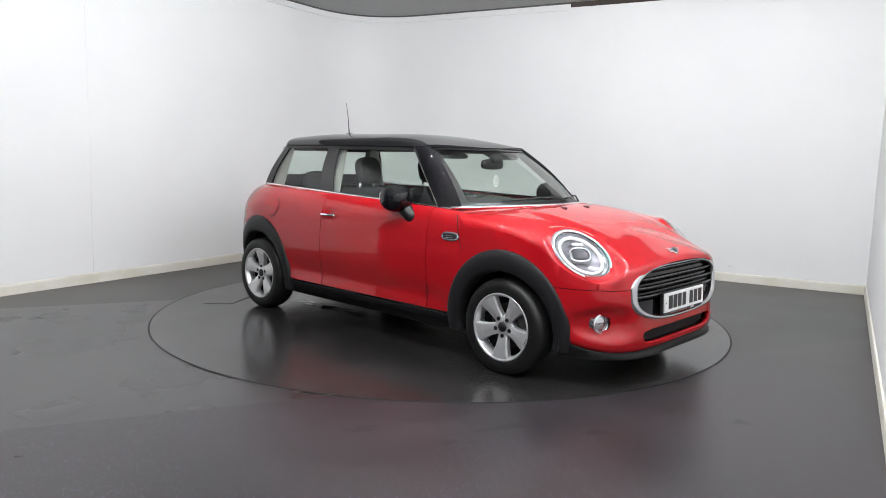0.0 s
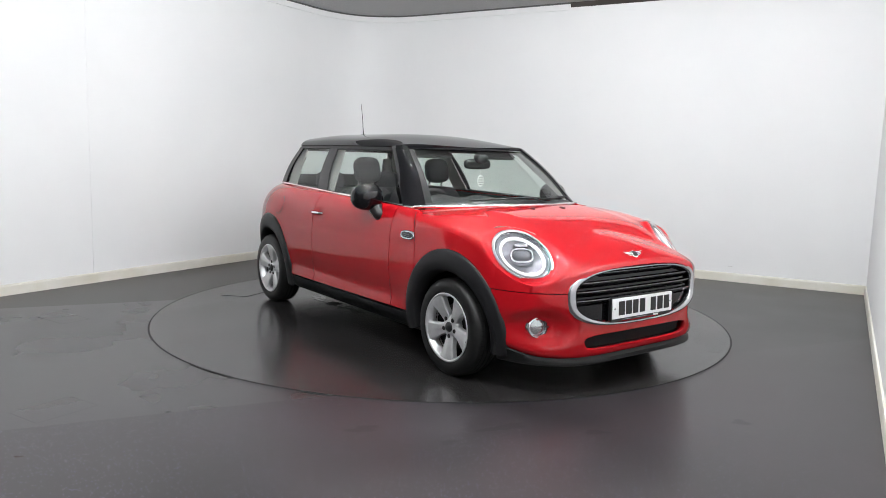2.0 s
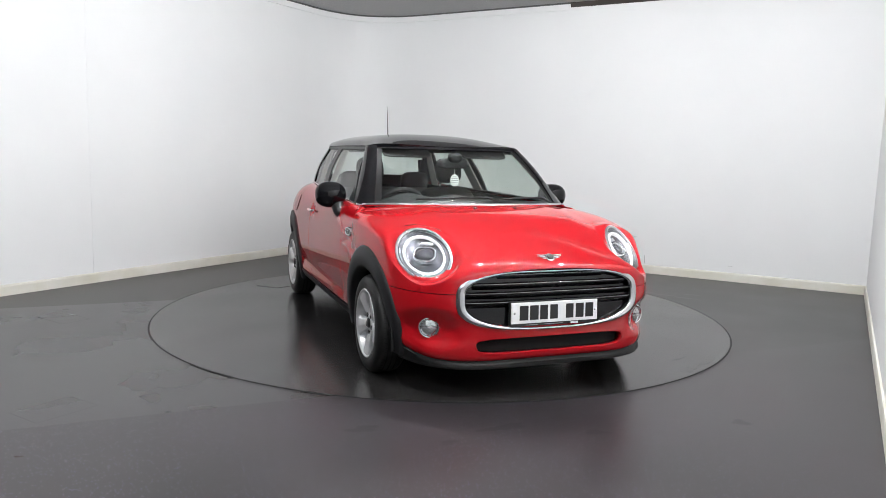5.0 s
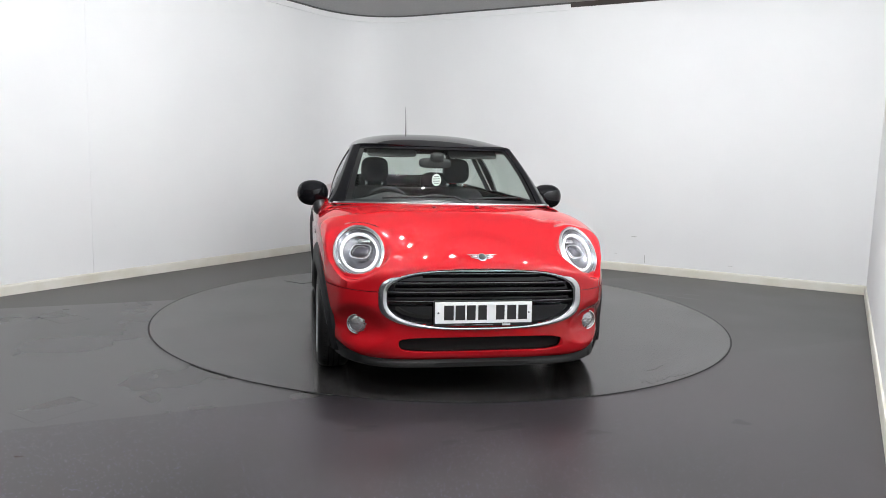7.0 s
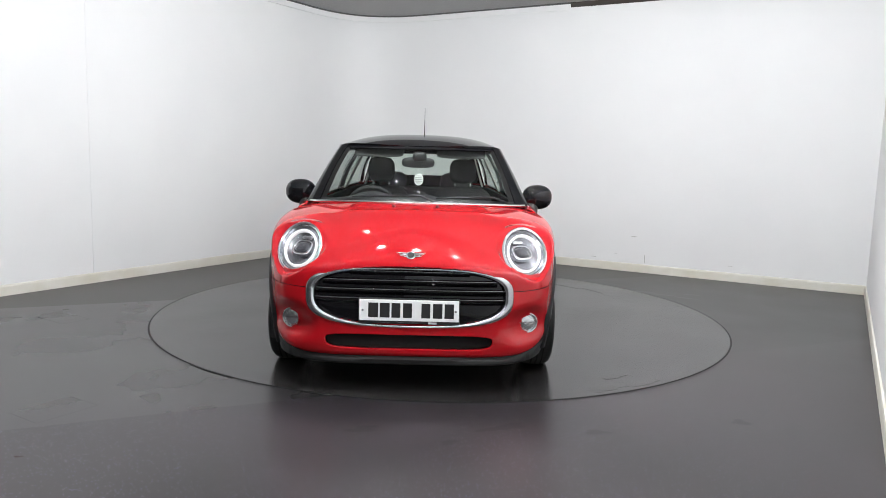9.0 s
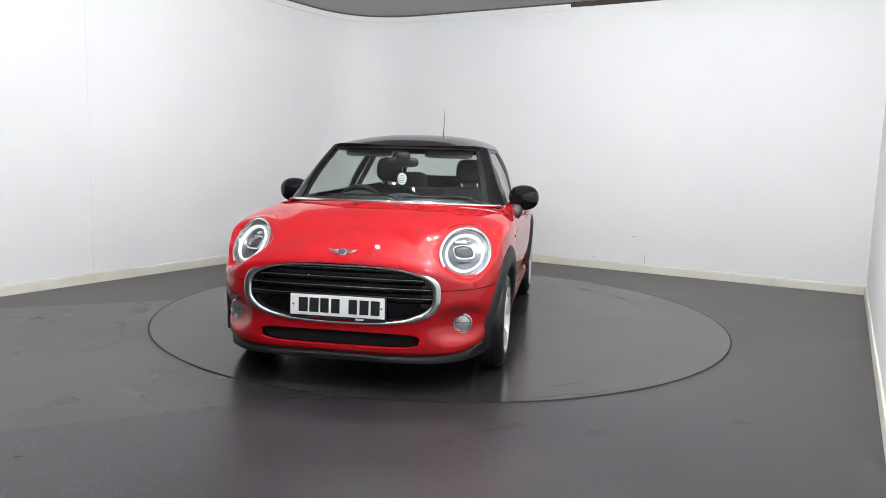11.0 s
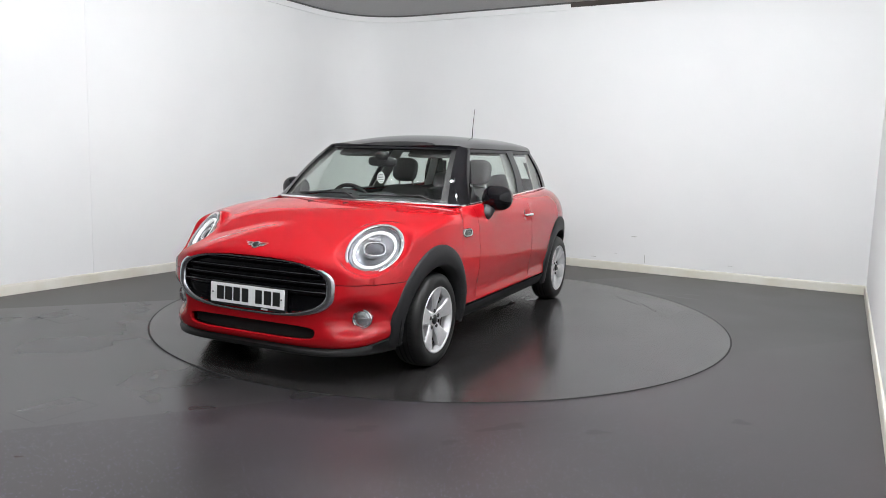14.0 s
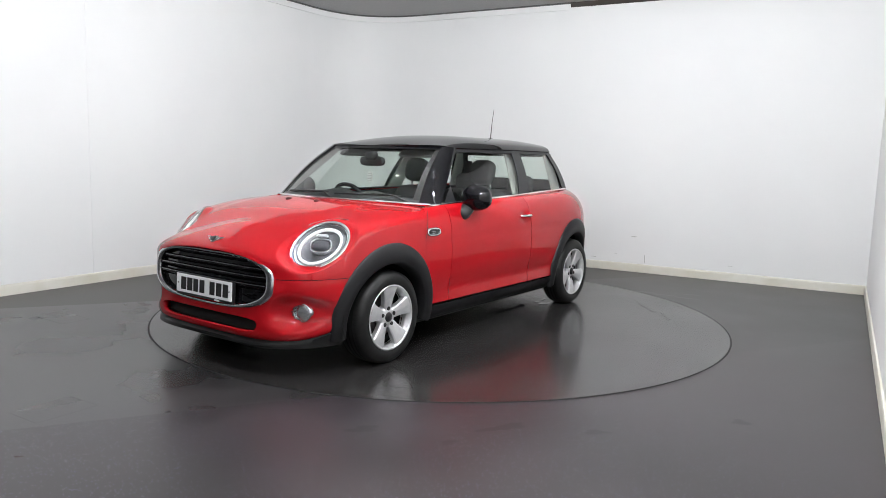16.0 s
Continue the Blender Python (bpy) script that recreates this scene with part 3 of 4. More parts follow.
        # wheel arch cladding
        for cx, word2 in ((AXLE, "front"), (-AXLE, "rear")):
            def arch(a, k):
                r = (0.325, 0.332, 0.345, 0.395, 0.440, 0.452, 0.456)[k]
                off = (-0.06, 0.006, 0.015, 0.017, 0.015, 0.009, -0.008)[k]
                ex = 0.012 if cx < 0 else 0.0
                wide = 0.93 if k >= 3 else 1.0
                x, z = cx + r * wide * math.cos(a), HUB_Z + (r * (1.012 if k >= 3 else 1.0) + ex) * math.sin(a)
                x = min(x, 1.72)
                zz = max(z, 0.195)
                return x, side * (max(half_width(x, max(zz, 0.3)), 0.70) + off - 0.02 * ease(0.3, 0.17, zz)), zz
            patch("wheel_arch", arch, span(radians(-14 if cx > 0 else -12), radians(192 if cx > 0 else 163), 70), list(range(7)), PLASTIC, car, "dark grey plastic wheel arch trim")
    # front lip under the bumper
    def lip(s, k):
        z, o = ((0.170, -0.05), (0.170, 0.008), (0.176, 0.018), (0.194, 0.016), (red_foot(s) - 0.006, 0.006), (red_foot(s) + 0.004, -0.008))[k]
        x, y = outline(s, max(z, 0.2))
        return x + (o if s < 0.6 else o * 0.6), y + (o * 0.5 if s > 0.4 else 0), z
    patch("front_lip", both(lip), mirror_s, list(range(6)), LIP, car, "black plastic lip under the bumper", keep=lambda p: not in_arch(p, 0.36), thick=0.004)
    # dark floor pan and wheel housings
    bm = box_bm(bmesh.new(), -1.7, 1.75, -0.60, 0.60, 0.17, 0.24, 0.02)
    box_bm(bm, -0.86, 0.86, -0.76, 0.76, 0.18, 0.26, 0.02)
    part("floor_pan", bm, MATT_BLACK, car, smooth=False)
    for cx in (AXLE, -AXLE):
        for side in (-1, 1):
            def liner(a, y):
                return cx + 0.375 * math.cos(a), side * y, HUB_Z + 0.375 * math.sin(a)
            patch("wheel_housing", liner, span(radians(-12), radians(192 if cx > 0 else 168), 30), [0.45, 0.6, 0.80 if cx > 0 else 0.74], MATT_BLACK, car)
            def back(a, r):
                return cx + r * math.cos(a), side * 0.55, HUB_Z + r * math.sin(a)
            patch("housing_back", back, span(radians(-12), radians(192), 30), [0.0, 0.375], MATT_BLACK, car)
    return belt


def rail(x):
    """Edge of the roof above the side glass."""
    return table(x, (-1.36, 0.475), (-0.9, 0.515), (-0.3, 0.545), (0.32, 0.565)), table(x, (-1.36, 1.320), (-0.5, 1.322), (0.32, 1.318))


def roof_mid(x):
    return 1.420 - 0.098 * max(0.0, (x + 0.30) / 0.74) ** 2.1 - 0.02 * max(0.0, (-0.9 - x) / 0.5) ** 2


def build_cabin(car, belt):
    def roof(u, v):
        # u along from the screen to the tail, v across
        x0 = 0.44 - 0.12 * abs(v) ** 2
        x1 = -1.46 + 0.10 * abs(v) ** 2
        x = x0 + (x1 - x0) * u
        yr, zr = rail(max(min(x, 0.32), -1.36))
        zc = roof_mid(x)
        zr = min(zr, zc)
        return x, v * (yr + 0.012), zr + (zc - zr) * max(0.0, 1 - abs(v) ** 2.6) ** 0.56
    patch("roof", roof, span(0, 1, 50), span(-1, 1, 41), BLACK_GLOSS, car, "glossy black roof panel", thick=0.02)
    patch("headlining", lambda u, v: (roof(u, v)[0] * 0.98, roof(u, v)[1] * 0.96, roof(u, v)[2] - 0.03), span(0.02, 0.98, 20), span(-1, 1, 15), LINING, car, "cloth headlining in a grey darkened for the shade under the roof")

    def screen(u, v):
        # u across -1..1, v up
        yb = 0.70 * u
        base = Vector((1.05 - 0.63 * yb * yb, yb, 0.951 - 0.02 * u * u))
        top = Vector((0.445 - 0.12 * u * u, 0.555 * u, 1.322))
        p = base.lerp(top, v)
        bow = 0.03 * math.sin(math.pi * v)
        return p.x + bow * 0.6, p.y, p.z + bow * 0.7
    patch("windscreen", screen, span(-0.93, 0.93, 30), span(0.0, 1.0, 16), GLASS, car, "clear green-tinted windscreen").visible_shadow = False
    # black screen surround: sides and top
    for side in (-1, 1):
        def pillar(k, v):
            a = Vector(screen(side * 0.95, v)) + Vector((0.004, 0, 0.003))
            b = Vector(screen(side * 1.0, v)) + Vector((0.002, side * 0.010, 0.004))
            x = table(v, (0, 0.66), (1, 0.235))
            yb, zb = belt(0.62)
            yr, zr = rail(0.235)
            c = Vector((x, side * (yb + (yr - yb) * v + 0.010), zb + (zr + 0.004 - zb) * v))
            return (a, a.lerp(b, 0.6), b, b.lerp(c, 0.5) + Vector((0.006, side * 0.012, 0.003)), c)[k]
        patch("windscreen_pillar", pillar, list(range(5)), span(0, 1, 14), BLACK_GLOSS, car, "gloss black windscreen pillar", thick=0.015)
        patch("pillar_trim", lambda k, v: Vector(pillar(k, v)) + Vector((-0.022, -side * 0.014, -0.006)), [0, 1, 2, 3, 4], span(0.05, 0.97, 8), TRIM, car, "pale grey inner pillar trim")

    for side in (-1, 1):
        patch("screen_edge", lambda u, v: Vector(screen(side * u, v)) + Vector((0.002, 0, 0.002)), span(0.895, 0.955, 3), span(0.0, 0.98, 14), LIP, car, "black printed edge of the windscreen")
    patch("windscreen_header", lambda u, v: Vector(screen(u, v)) + Vector((0.003, 0, 0.004)), span(-0.95, 0.95, 24), span(0.95, 1.02, 3), BLACK_GLOSS, car, "black band along the screen top")
    patch("scuttle", lambda u, v: Vector(screen(u, v)) + Vector((0.004, 0, 0.003)), span(-0.95, 0.95, 24), span(-0.02, 0.07, 3), BLACK, car, "black band along the screen foot")
    pts = [Vector(screen(u, 0)) + Vector((0.016, 0, 0.013)) for u in span(-1.04, 1.04, 40)]
    tube("scuttle_strip", pts, 0.011, CHROME, car, "chrome strip below the windscreen", n=6)

    # side glass and pillars
    def side_pt(side, x, v, off=0.0):
        yb, zb = belt(x)
        xr = 0.235 + (x - 0.64) * (1.36 + 0.235) / (1.50 + 0.64)
        yr, zr = rail(xr)
        bow = 0.022 * math.sin(math.pi * v)
        return Vector((x + (xr - x) * v, side * (yb + (yr - yb) * v + bow + off), zb + (zr - zb) * v))
    for side in (-1, 1):
        patch("door_glass", lambda x, v: side_pt(side, x, v), span(0.62, -0.50, 20), span(0, 1, 10), GLASS, car, "tinted door window").visible_shadow = False
        patch("quarter_glass", lambda x, v: side_pt(side, x, v), span(-0.62, -1.46, 16), span(0, 1, 10), GLASS, car, "tinted rear quarter window").visible_shadow = False
        patch("door_pillar", lambda x, v: side_pt(side, x, v, 0.005), span(-0.47, -0.65, 5), span(0, 1, 10), BLACK, car, "black pillar between the side windows", thick=0.01)
        patch("rear_pillar", lambda x, v: side_pt(side, x, v, 0.004), span(-1.40, -1.50, 4), span(0, 1, 10), BLACK_GLOSS, car, "gloss black rear pillar", thick=0.01)
        patch("window_frame", lambda x, v: side_pt(side, x, v, 0.006), span(0.62, -1.47, 40), [0.94, 0.98, 1.02], BLACK, car, "black window frame under the roof edge", thick=0.008)
        patch("mirror_triangle", lambda x, v: side_pt(side, x, v * max(0.02, (x - 0.47) / 0.15) * 0.34, 0.007), span(0.62, 0.47, 5), span(0, 1, 5), BLACK, car, "black corner panel of the door window")
    # tail: glass and black frame
    def tail(u, v):
        a = Vector((-1.62 + 0.10 * u * u, 0.57 * u, 1.0))
        b = Vector((-1.43 + 0.07 * u * u, 0.47 * u, 1.32))
        return a.lerp(b, v)
    patch("rear_window", tail, span(-0.86, 0.86, 16), span(0.20, 0.86, 8), GLASS, car, "tinted rear window").visible_shadow = False
    patch("tailgate_frame", lambda u, v: Vector(tail(u, v)) + Vector((-0.003, 0, 0)), span(-1.04, 1.04, 27), span(-0.12, 1.04, 28), BLACK_GLOSS, car, "gloss black tailgate frame",
          keep=lambda p: abs(p.y) > 0.42 or p.z < 1.065 or p.z > 1.275)
    return screen, side_pt


def build_wheels(car):
    prof = [(0.196, -0.085), (0.205, -0.09), (0.235, -0.093), (0.262, -0.088), (0.279, -0.072), (TYRE_R - 0.003, -0.055), (TYRE_R, -0.02), (TYRE_R, 0.02), (TYRE_R - 0.003, 0.055), (0.279, 0.072), (0.262, 0.088), (0.235, 0.093), (0.205, 0.09), (0.196, 0.085)]
    first = None
    for cx in (AXLE, -AXLE):
        for side in (-1, 1):
            w = new("wheel")
            w.parent = car
            w.matrix_local = pose(cx, side * (HUB_Y - 0.072), HUB_Z, 0, 0, 0 if side > 0 else 180)
            lathe("tyre", prof, 56, RUBBER, w, "black rubber tyre")
            for k in (-0.03, 0.0, 0.03):
                lathe("tread_groove", [(TYRE_R + 0.0006, k - 0.004), (TYRE_R + 0.0006, k + 0.004)], 48, MATT_BLACK, w)
            bm = bmesh.new()
            for k in range(64):
                a = 2 * math.pi * k / 64
                for y0, y1, lean in ((-0.058, -0.036, 0.02), (0.036, 0.058, -0.02)):
                    q = [bm.verts.new(((TYRE_R - 0.0035 * (abs(y) > 0.05) + 0.0008) * math.cos(a + e + o), y, (TYRE_R - 0.0035 * (abs(y) > 0.05) + 0.0008) * math.sin(a + e + o)))
                         for y, e, o in ((y0, 0, 0), (y1, lean, 0), (y1, lean, 0.012), (y0, 0, 0.012))]
                    bm.faces.new(q)
            tagged(part("tread_sipes", bm, MATT_BLACK, w, smooth=False), kind="stuff")
            lathe("rim", [(0.192, -0.08), (0.180, 0.02), (0.186, 0.060), (0.192, 0.078), (0.199, 0.084), (0.203, 0.088), (0.200, 0.093), (0.192, 0.090), (0.186, 0.080), (0.178, 0.058)], 56, ALLOY, w, "silver alloy rim")
            lathe("brake_disc", [(0.0, 0.0), (0.135, 0.0), (0.135, -0.02)], 36, BRAKE, w, "dull steel brake disc")
            lathe("barrel", [(0.0, -0.04), (0.181, -0.04), (0.181, 0.03)], 36, MATT_BLACK, w)
            # five broad spokes, one upright
            for k in range(5):
                a = radians((-90 if cx * side < 0 else 90) + 72 * k)
                bm = bmesh.new()
                rows = []
                for r, hw, y in ((0.030, 0.026, 0.060), (0.060, 0.032, 0.064), (0.110, 0.040, 0.074), (0.160, 0.055, 0.082), (0.187, 0.068, 0.085)):
                    row = []
                    for t, dy in ((-1.0, -0.035), (-1.0, -0.006), (-0.80, 0.0), (0.0, 0.003), (0.80, 0.0), (1.0, -0.006), (1.0, -0.035)):
                        p = Vector((r, y + dy, t * hw))
                        row.append(bm.verts.new((p.x * math.cos(a) - p.z * math.sin(a), p.y, p.x * math.sin(a) + p.z * math.cos(a))))
                    rows.append(row)
                for r1, r2 in zip(rows, rows[1:]):
                    for j in range(6):
                        bm.faces.new((r1[j], r1[j + 1], r2[j + 1], r2[j]))
                part("spoke", bm, ALLOY, w, smooth=False)
                lathe_o = lathe("wheel_bolt", [(0.0, 0.004), (0.010, 0.006), (0.013, 0.005), (0.013, -0.01)], 8, BLACK, w)
                lathe_o.location = (0.054 * math.cos(a), 0.064, 0.054 * math.sin(a))
            lathe("hub", [(0.0, 0.066), (0.040, 0.066), (0.060, 0.060), (0.070, 0.048), (0.070, 0.02)], 30, ALLOY, w)
            lathe("hub_cap", [(0.0, 0.078), (0.024, 0.076), (0.030, 0.070), (0.030, 0.06)], 24, BLACK, w, "black hub cap")


def build_car():
    car = tagged(new("car"), "glossy red three-door hatchback with a black roof, on the turntable", "car")
    belt = build_body(car)
    screen, side_pt = build_cabin(car, belt)
    build_wheels(car)
    build_nose(car)
    build_trim(car, screen)
    build_interior(car)
    return car


def surf_y(x, z):
    """Half width of the flank at x and z, also above the shoulder."""
    zs = 0.715
    y = half_width(x, min(z, zs))
    if z <= zs:
        return y
    yb = table(x, (-1.49, 0.60), (-0.46, 0.70), (0.2, 0.738), (0.64, 0.752), (0.86, 0.742))
    zb = table(x, (-1.49, 0.997), (-0.46, 0.972), (0.64, 0.942), (0.86, 0.930))
    zf = min(1.0, (z - zs) / (zb - zs))
    return yb + (y - yb) * max(0.0, 1 - zf ** 2.1) ** (1 / 2.1)


def ball(name, c, size, mat, parent, label="", e=0.7, n=20, turn=None):
    """A rounded block: a superellipsoid of the given full size."""
    m = turn or Matrix()
    def p(a, b):
        f = lambda v, k: math.copysign(abs(v) ** k, v)
        v = Vector((size[0] / 2 * f(math.cos(b), e) * f(math.cos(a), e), size[1] / 2 * f(math.cos(b), e) * f(math.sin(a), e), size[2] / 2 * f(math.sin(b), e)))
        return Vector(c) + m @ v
    return patch(name, p, [2 * math.pi * i / n for i in range(n)], span(-math.pi / 2, math.pi / 2, n // 2 + 3), mat, parent, label, wrap=True)


def ring(name, fn, n, prof, mat, parent, label=""):
    """A closed band: fn(angle, offset outwards, offset forwards) for a closed profile of such offsets."""
    prof = list(prof) + [prof[0]]
    return patch(name, lambda a, k: fn(a, *prof[k]), [2 * math.pi * i / n for i in range(n)], list(range(len(prof))), mat, parent, label, wrap=True)


def build_nose(car):
    def at(a, out, fwd):
        y, z = grille_out(a, 1.0, out)
        return face_x(y, z) + fwd, y, z
    def wide(a):
        return 0.36 + 0.74 * abs(math.cos(a)) ** 2
    g = ring("grille", lambda a, o, f: at(a, o * wide(a), f), 96, ((0.006, -0.02), (0.010, 0.006), (0.004, 0.014), (-0.012, 0.016), (-0.028, 0.010), (-0.034, -0.004), (-0.034, -0.03)), SATIN, car, "oval grille with a chrome surround")
    def back(a, r):
        y, z = grille_out(a, max(r, 0.001), 0)
        return face_x(y, z) - 0.022, y, z
    patch("backing", back, [2 * math.pi * i / 72 for i in range(72)], [0.0, 0.3, 0.6, 0.85, 1.0], BLACK_GLOSS, g, "black grille panel", wrap=True)
    for z in (0.660, 0.614, 0.567, 0.520):
        half = GR_A * max(0.0, 1 - (abs(z - GR_Z) / (GR_B * 0.93)) ** 2.6) ** (1 / 2.6) - 0.035
        def slat(y, k):
            dz, dx = ((0.006, -0.026), (0.005, -0.004), (0.0, 0.003), (-0.008, 0.001), (-0.030, -0.014), (-0.034, -0.026))[k]
            return face_x(y, z) + dx - 0.004, y, z + dz
        bar = patch("grille_slat", slat, span(-half, half, 30), list(range(6)), BLACK_GLOSS, g)
        # added line along the front edge, standing in for the slat's highlight
        tube("slat_highlight", [(face_x(y, z) + 0.0005, y, z) for y in span(-half, half, 30)], 0.0028, SLAT_HIGHLIGHT, bar, "thin grey line for the lamp highlight on the slat edge", n=6)
    # lower intake
    def low(y, k):
        z = (0.243, 0.256, 0.270, 0.284, 0.298, 0.312, 0.326, 0.338)[k]
        return face_x(y, z) - (0.05 if k % 2 else 0.042), y, z
    patch("lower_intake", low, span(-0.47, 0.47, 30), list(range(8)), MATT_BLACK, car, "black lower air intake")
    def rimmed(a, o, f):
        c, n = math.cos(a), math.sin(a)
        y = (0.445 + o) * math.copysign(abs(c) ** 0.35, c)
        z = 0.290 + (0.043 + o) * math.copysign(abs(n) ** 0.5, n)
        y *= 1 + (z - 0.29) * 0.5
        return face_x(y, z) + f, y, z
    ring("intake_edge", rimmed, 72, ((0.004, -0.012), (0.006, 0.001), (0.0, 0.003), (-0.004, 0.0), (-0.004, -0.05)), RED, car, "red rounded edge of the lower intake")
    # number plate with plain bars
    pl = new("number_plate", bpy.data.meshes.new("number_plate"))
    bm = box_bm(bmesh.new(), -0.006, 0.004, -0.26, 0.26, -0.0555, 0.0555, 0.003)
    bm.to_mesh(pl.data)
    bm.free()
    pl.data.materials.append(PLATE)
    pl.parent = car
    tagged(pl, "white number plate with black bars")
    pl.matrix_local = pose(1.974, 0, 0.4625, 0, -2.5, 0)
    for k, w in enumerate((0.052, 0.052, 0.047, 0.047, 0.047, 0.050, 0.050)):
        y = -0.213 + k * 0.0605 + (0.035 if k > 3 else 0) + 0.002
        bm = box_bm(bmesh.new(), 0.0038, 0.0052, y - 0.002, y + w * 0.94, -0.038, 0.039)
        part("bar", bm, INK, pl, smooth=False)
    for y in (-0.243, 0.243):
        ball("screw", (0.004, y, 0.0), (0.006, 0.011, 0.011), SATIN, pl, n=8)
    bm = box_bm(bmesh.new(), -0.025, -0.004, -0.265, 0.265, -0.072, 0.062, 0.004)
    part("plate_holder", bm, BLACK, pl, smooth=False)
    bm = box_bm(bmesh.new(), -0.006, -0.0025, 0.10, 0.145, -0.0705, -0.0605)
    part("holder_tag", bm, PLATE, pl, smooth=False)
    for a, b in ((-0.17, -0.10), (-0.06, 0.05)):
        bm = box_bm(bmesh.new(), -0.006, -0.0032, a, b, -0.0665, -0.0635)
        part("bar", bm, SATIN, pl, smooth=False)
    # winged badge, as a plain shape
    bz = 0.742
    bx = 1.893
    tilt = Euler((0, radians(-48), 0)).to_matrix().to_4x4()
    bd = ball("badge", (bx, 0, bz), (0.012, 0.052, 0.052), CHROME, car, "chrome winged round badge", e=0.9, turn=tilt)
    ball("disc", (bx + 0.004, 0, bz + 0.005), (0.008, 0.038, 0.038), BLACK, bd, e=0.9, n=14, turn=tilt)
    for side in (-1, 1):
        for k, (z0, ln) in enumerate(((0.014, 0.058), (0.004, 0.048), (-0.006, 0.036))):
            dz, dx = z0 * 0.74, -z0 * 0.67
            pts = [(bx + dx + 0.002, side * 0.022, bz + dz), (bx + dx - 0.001, side * (0.022 + ln * 0.5), bz + dz), (bx + dx - 0.005, side * (0.022 + ln), bz + dz + 0.003)]
            tube("wing", pts, [0.0045, 0.004, 0.0015], CHROME, bd, n=6)
    # fog lamps
    for side in (-1, 1):
        fx, fy, fz = 1.792, side * FOG[0], FOG[1]
        turn = Matrix.Rotation(side * radians(16), 4, "Z")
        def f(a, o, w, side=side):
            v = Vector((w, (0.052 + o) * math.cos(a), (0.052 + o) * math.sin(a)))
            return Vector((fx, fy, fz)) + turn @ v
        fog = ring("fog_lamp", f, 36, ((0.005, -0.07), (0.005, 0.002), (0.0, 0.010), (-0.004, 0.006), (-0.005, -0.03)), CHROME, car, "round clear fog lamp")
        ball("reflector", Vector((fx, fy, fz)) + turn @ Vector((-0.004, 0, 0)), (0.022, 0.094, 0.094), FOG_MIX, fog, e=1.0, n=16, turn=turn)
        tube("lens_rib", [Vector((fx, fy, fz)) + turn @ Vector((0.012, y, 0.004)) for y in (-0.046, 0.0, 0.046)], 0.0025, SATIN, fog, n=5)
        ball("lens", Vector((fx, fy, fz)) + turn @ Vector((0.0, 0, 0)), (0.036, 0.100, 0.100), LENS, fog, e=1.0, turn=turn).visible_shadow = False
    # headlamps
    for side in (-1, 1):
        def h(a, k, f, side=side):
            v = HEAD_C + HEAD_U * HEAD_A * k * math.cos(a) + HEAD_V * HEAD_B * k * math.sin(a) + HEAD_N * f
            return v.x, -side * v.y, v.z
        light = ring("headlight", lambda a, o, f: h(a, 1 + o, f), 72, ((0.0, -0.03), (0.012, -0.002), (0.0, 0.006), (-0.05, 0.010), (-0.105, 0.006), (-0.12, -0.01), (-0.13, -0.05)), CHROME, car, "round headlight with a chrome bezel, lit ring and projector lens")
        ring("inner_ring", lambda a, o, f: h(a, 0.88 + o, f), 64, ((0.0, -0.03), (-0.01, -0.008), (-0.10, -0.014), (-0.12, -0.04)), DARK_RING, light, "black inner ring")
        ring("light_ring", lambda a, o, f: h(a, 0.70 + o, f), 64, ((0.044, -0.018), (0.038, -0.004), (0.0, 0.003), (-0.038, -0.004), (-0.044, -0.018)), DRL, light, "glowing white daytime light ring")
        patch("bowl", lambda a, r: h(a, r, -0.022 - 0.035 * (1 - (r / 0.66) ** 2)), [2 * math.pi * i / 48 for i in range(48)], [0.001, 0.2, 0.4, 0.55, 0.66, 0.86], BOWL, light, "dark reflector bowl", wrap=True)
        turn = Matrix((HEAD_N, LEVEL_U, LEVEL_V)).transposed().to_4x4()
        if side > 0:
            turn = Matrix.Diagonal((1, -1, 1, 1)) @ turn
        def spot(up, f, side=side):
            v = HEAD_C + LEVEL_V * up + HEAD_N * f
            return Vector((v.x, -side * v.y, v.z))
        off = spot(0.012, -0.028)
        ball("projector", off, (0.05, 0.105, 0.072), PROJ, light, "clear projector lens", e=0.8, turn=turn)
        def pr(a, o, f, side=side):
            v = HEAD_C + HEAD_N * (f - 0.016) + LEVEL_U * (0.058 + o) * math.copysign(abs(math.cos(a)) ** 0.7, math.cos(a)) + LEVEL_V * (0.012 + (0.042 + o) * math.copysign(abs(math.sin(a)) ** 0.7, math.sin(a)))
            return v.x, -side * v.y, v.z
        ring("projector_bezel", pr, 40, ((0.006, -0.03), (0.006, 0.0), (0.0, 0.004), (-0.005, 0.0), (-0.005, -0.03)), CHROME, light)
        up = spot(0.078, -0.022)
        ball("upper_reflector", up, (0.02, 0.075, 0.022), REFLECT, light, e=0.5, turn=turn, n=14)
        cover = patch("lens_cover", lambda a, r: h(a, r, 0.006 + 0.030 * (1 - (r / 0.93) ** 2)), [2 * math.pi * i / 48 for i in range(48)], [0.001, 0.25, 0.5, 0.75, 0.93], LENS, light, "clear domed lens", wrap=True)
        cover.visible_shadow = False


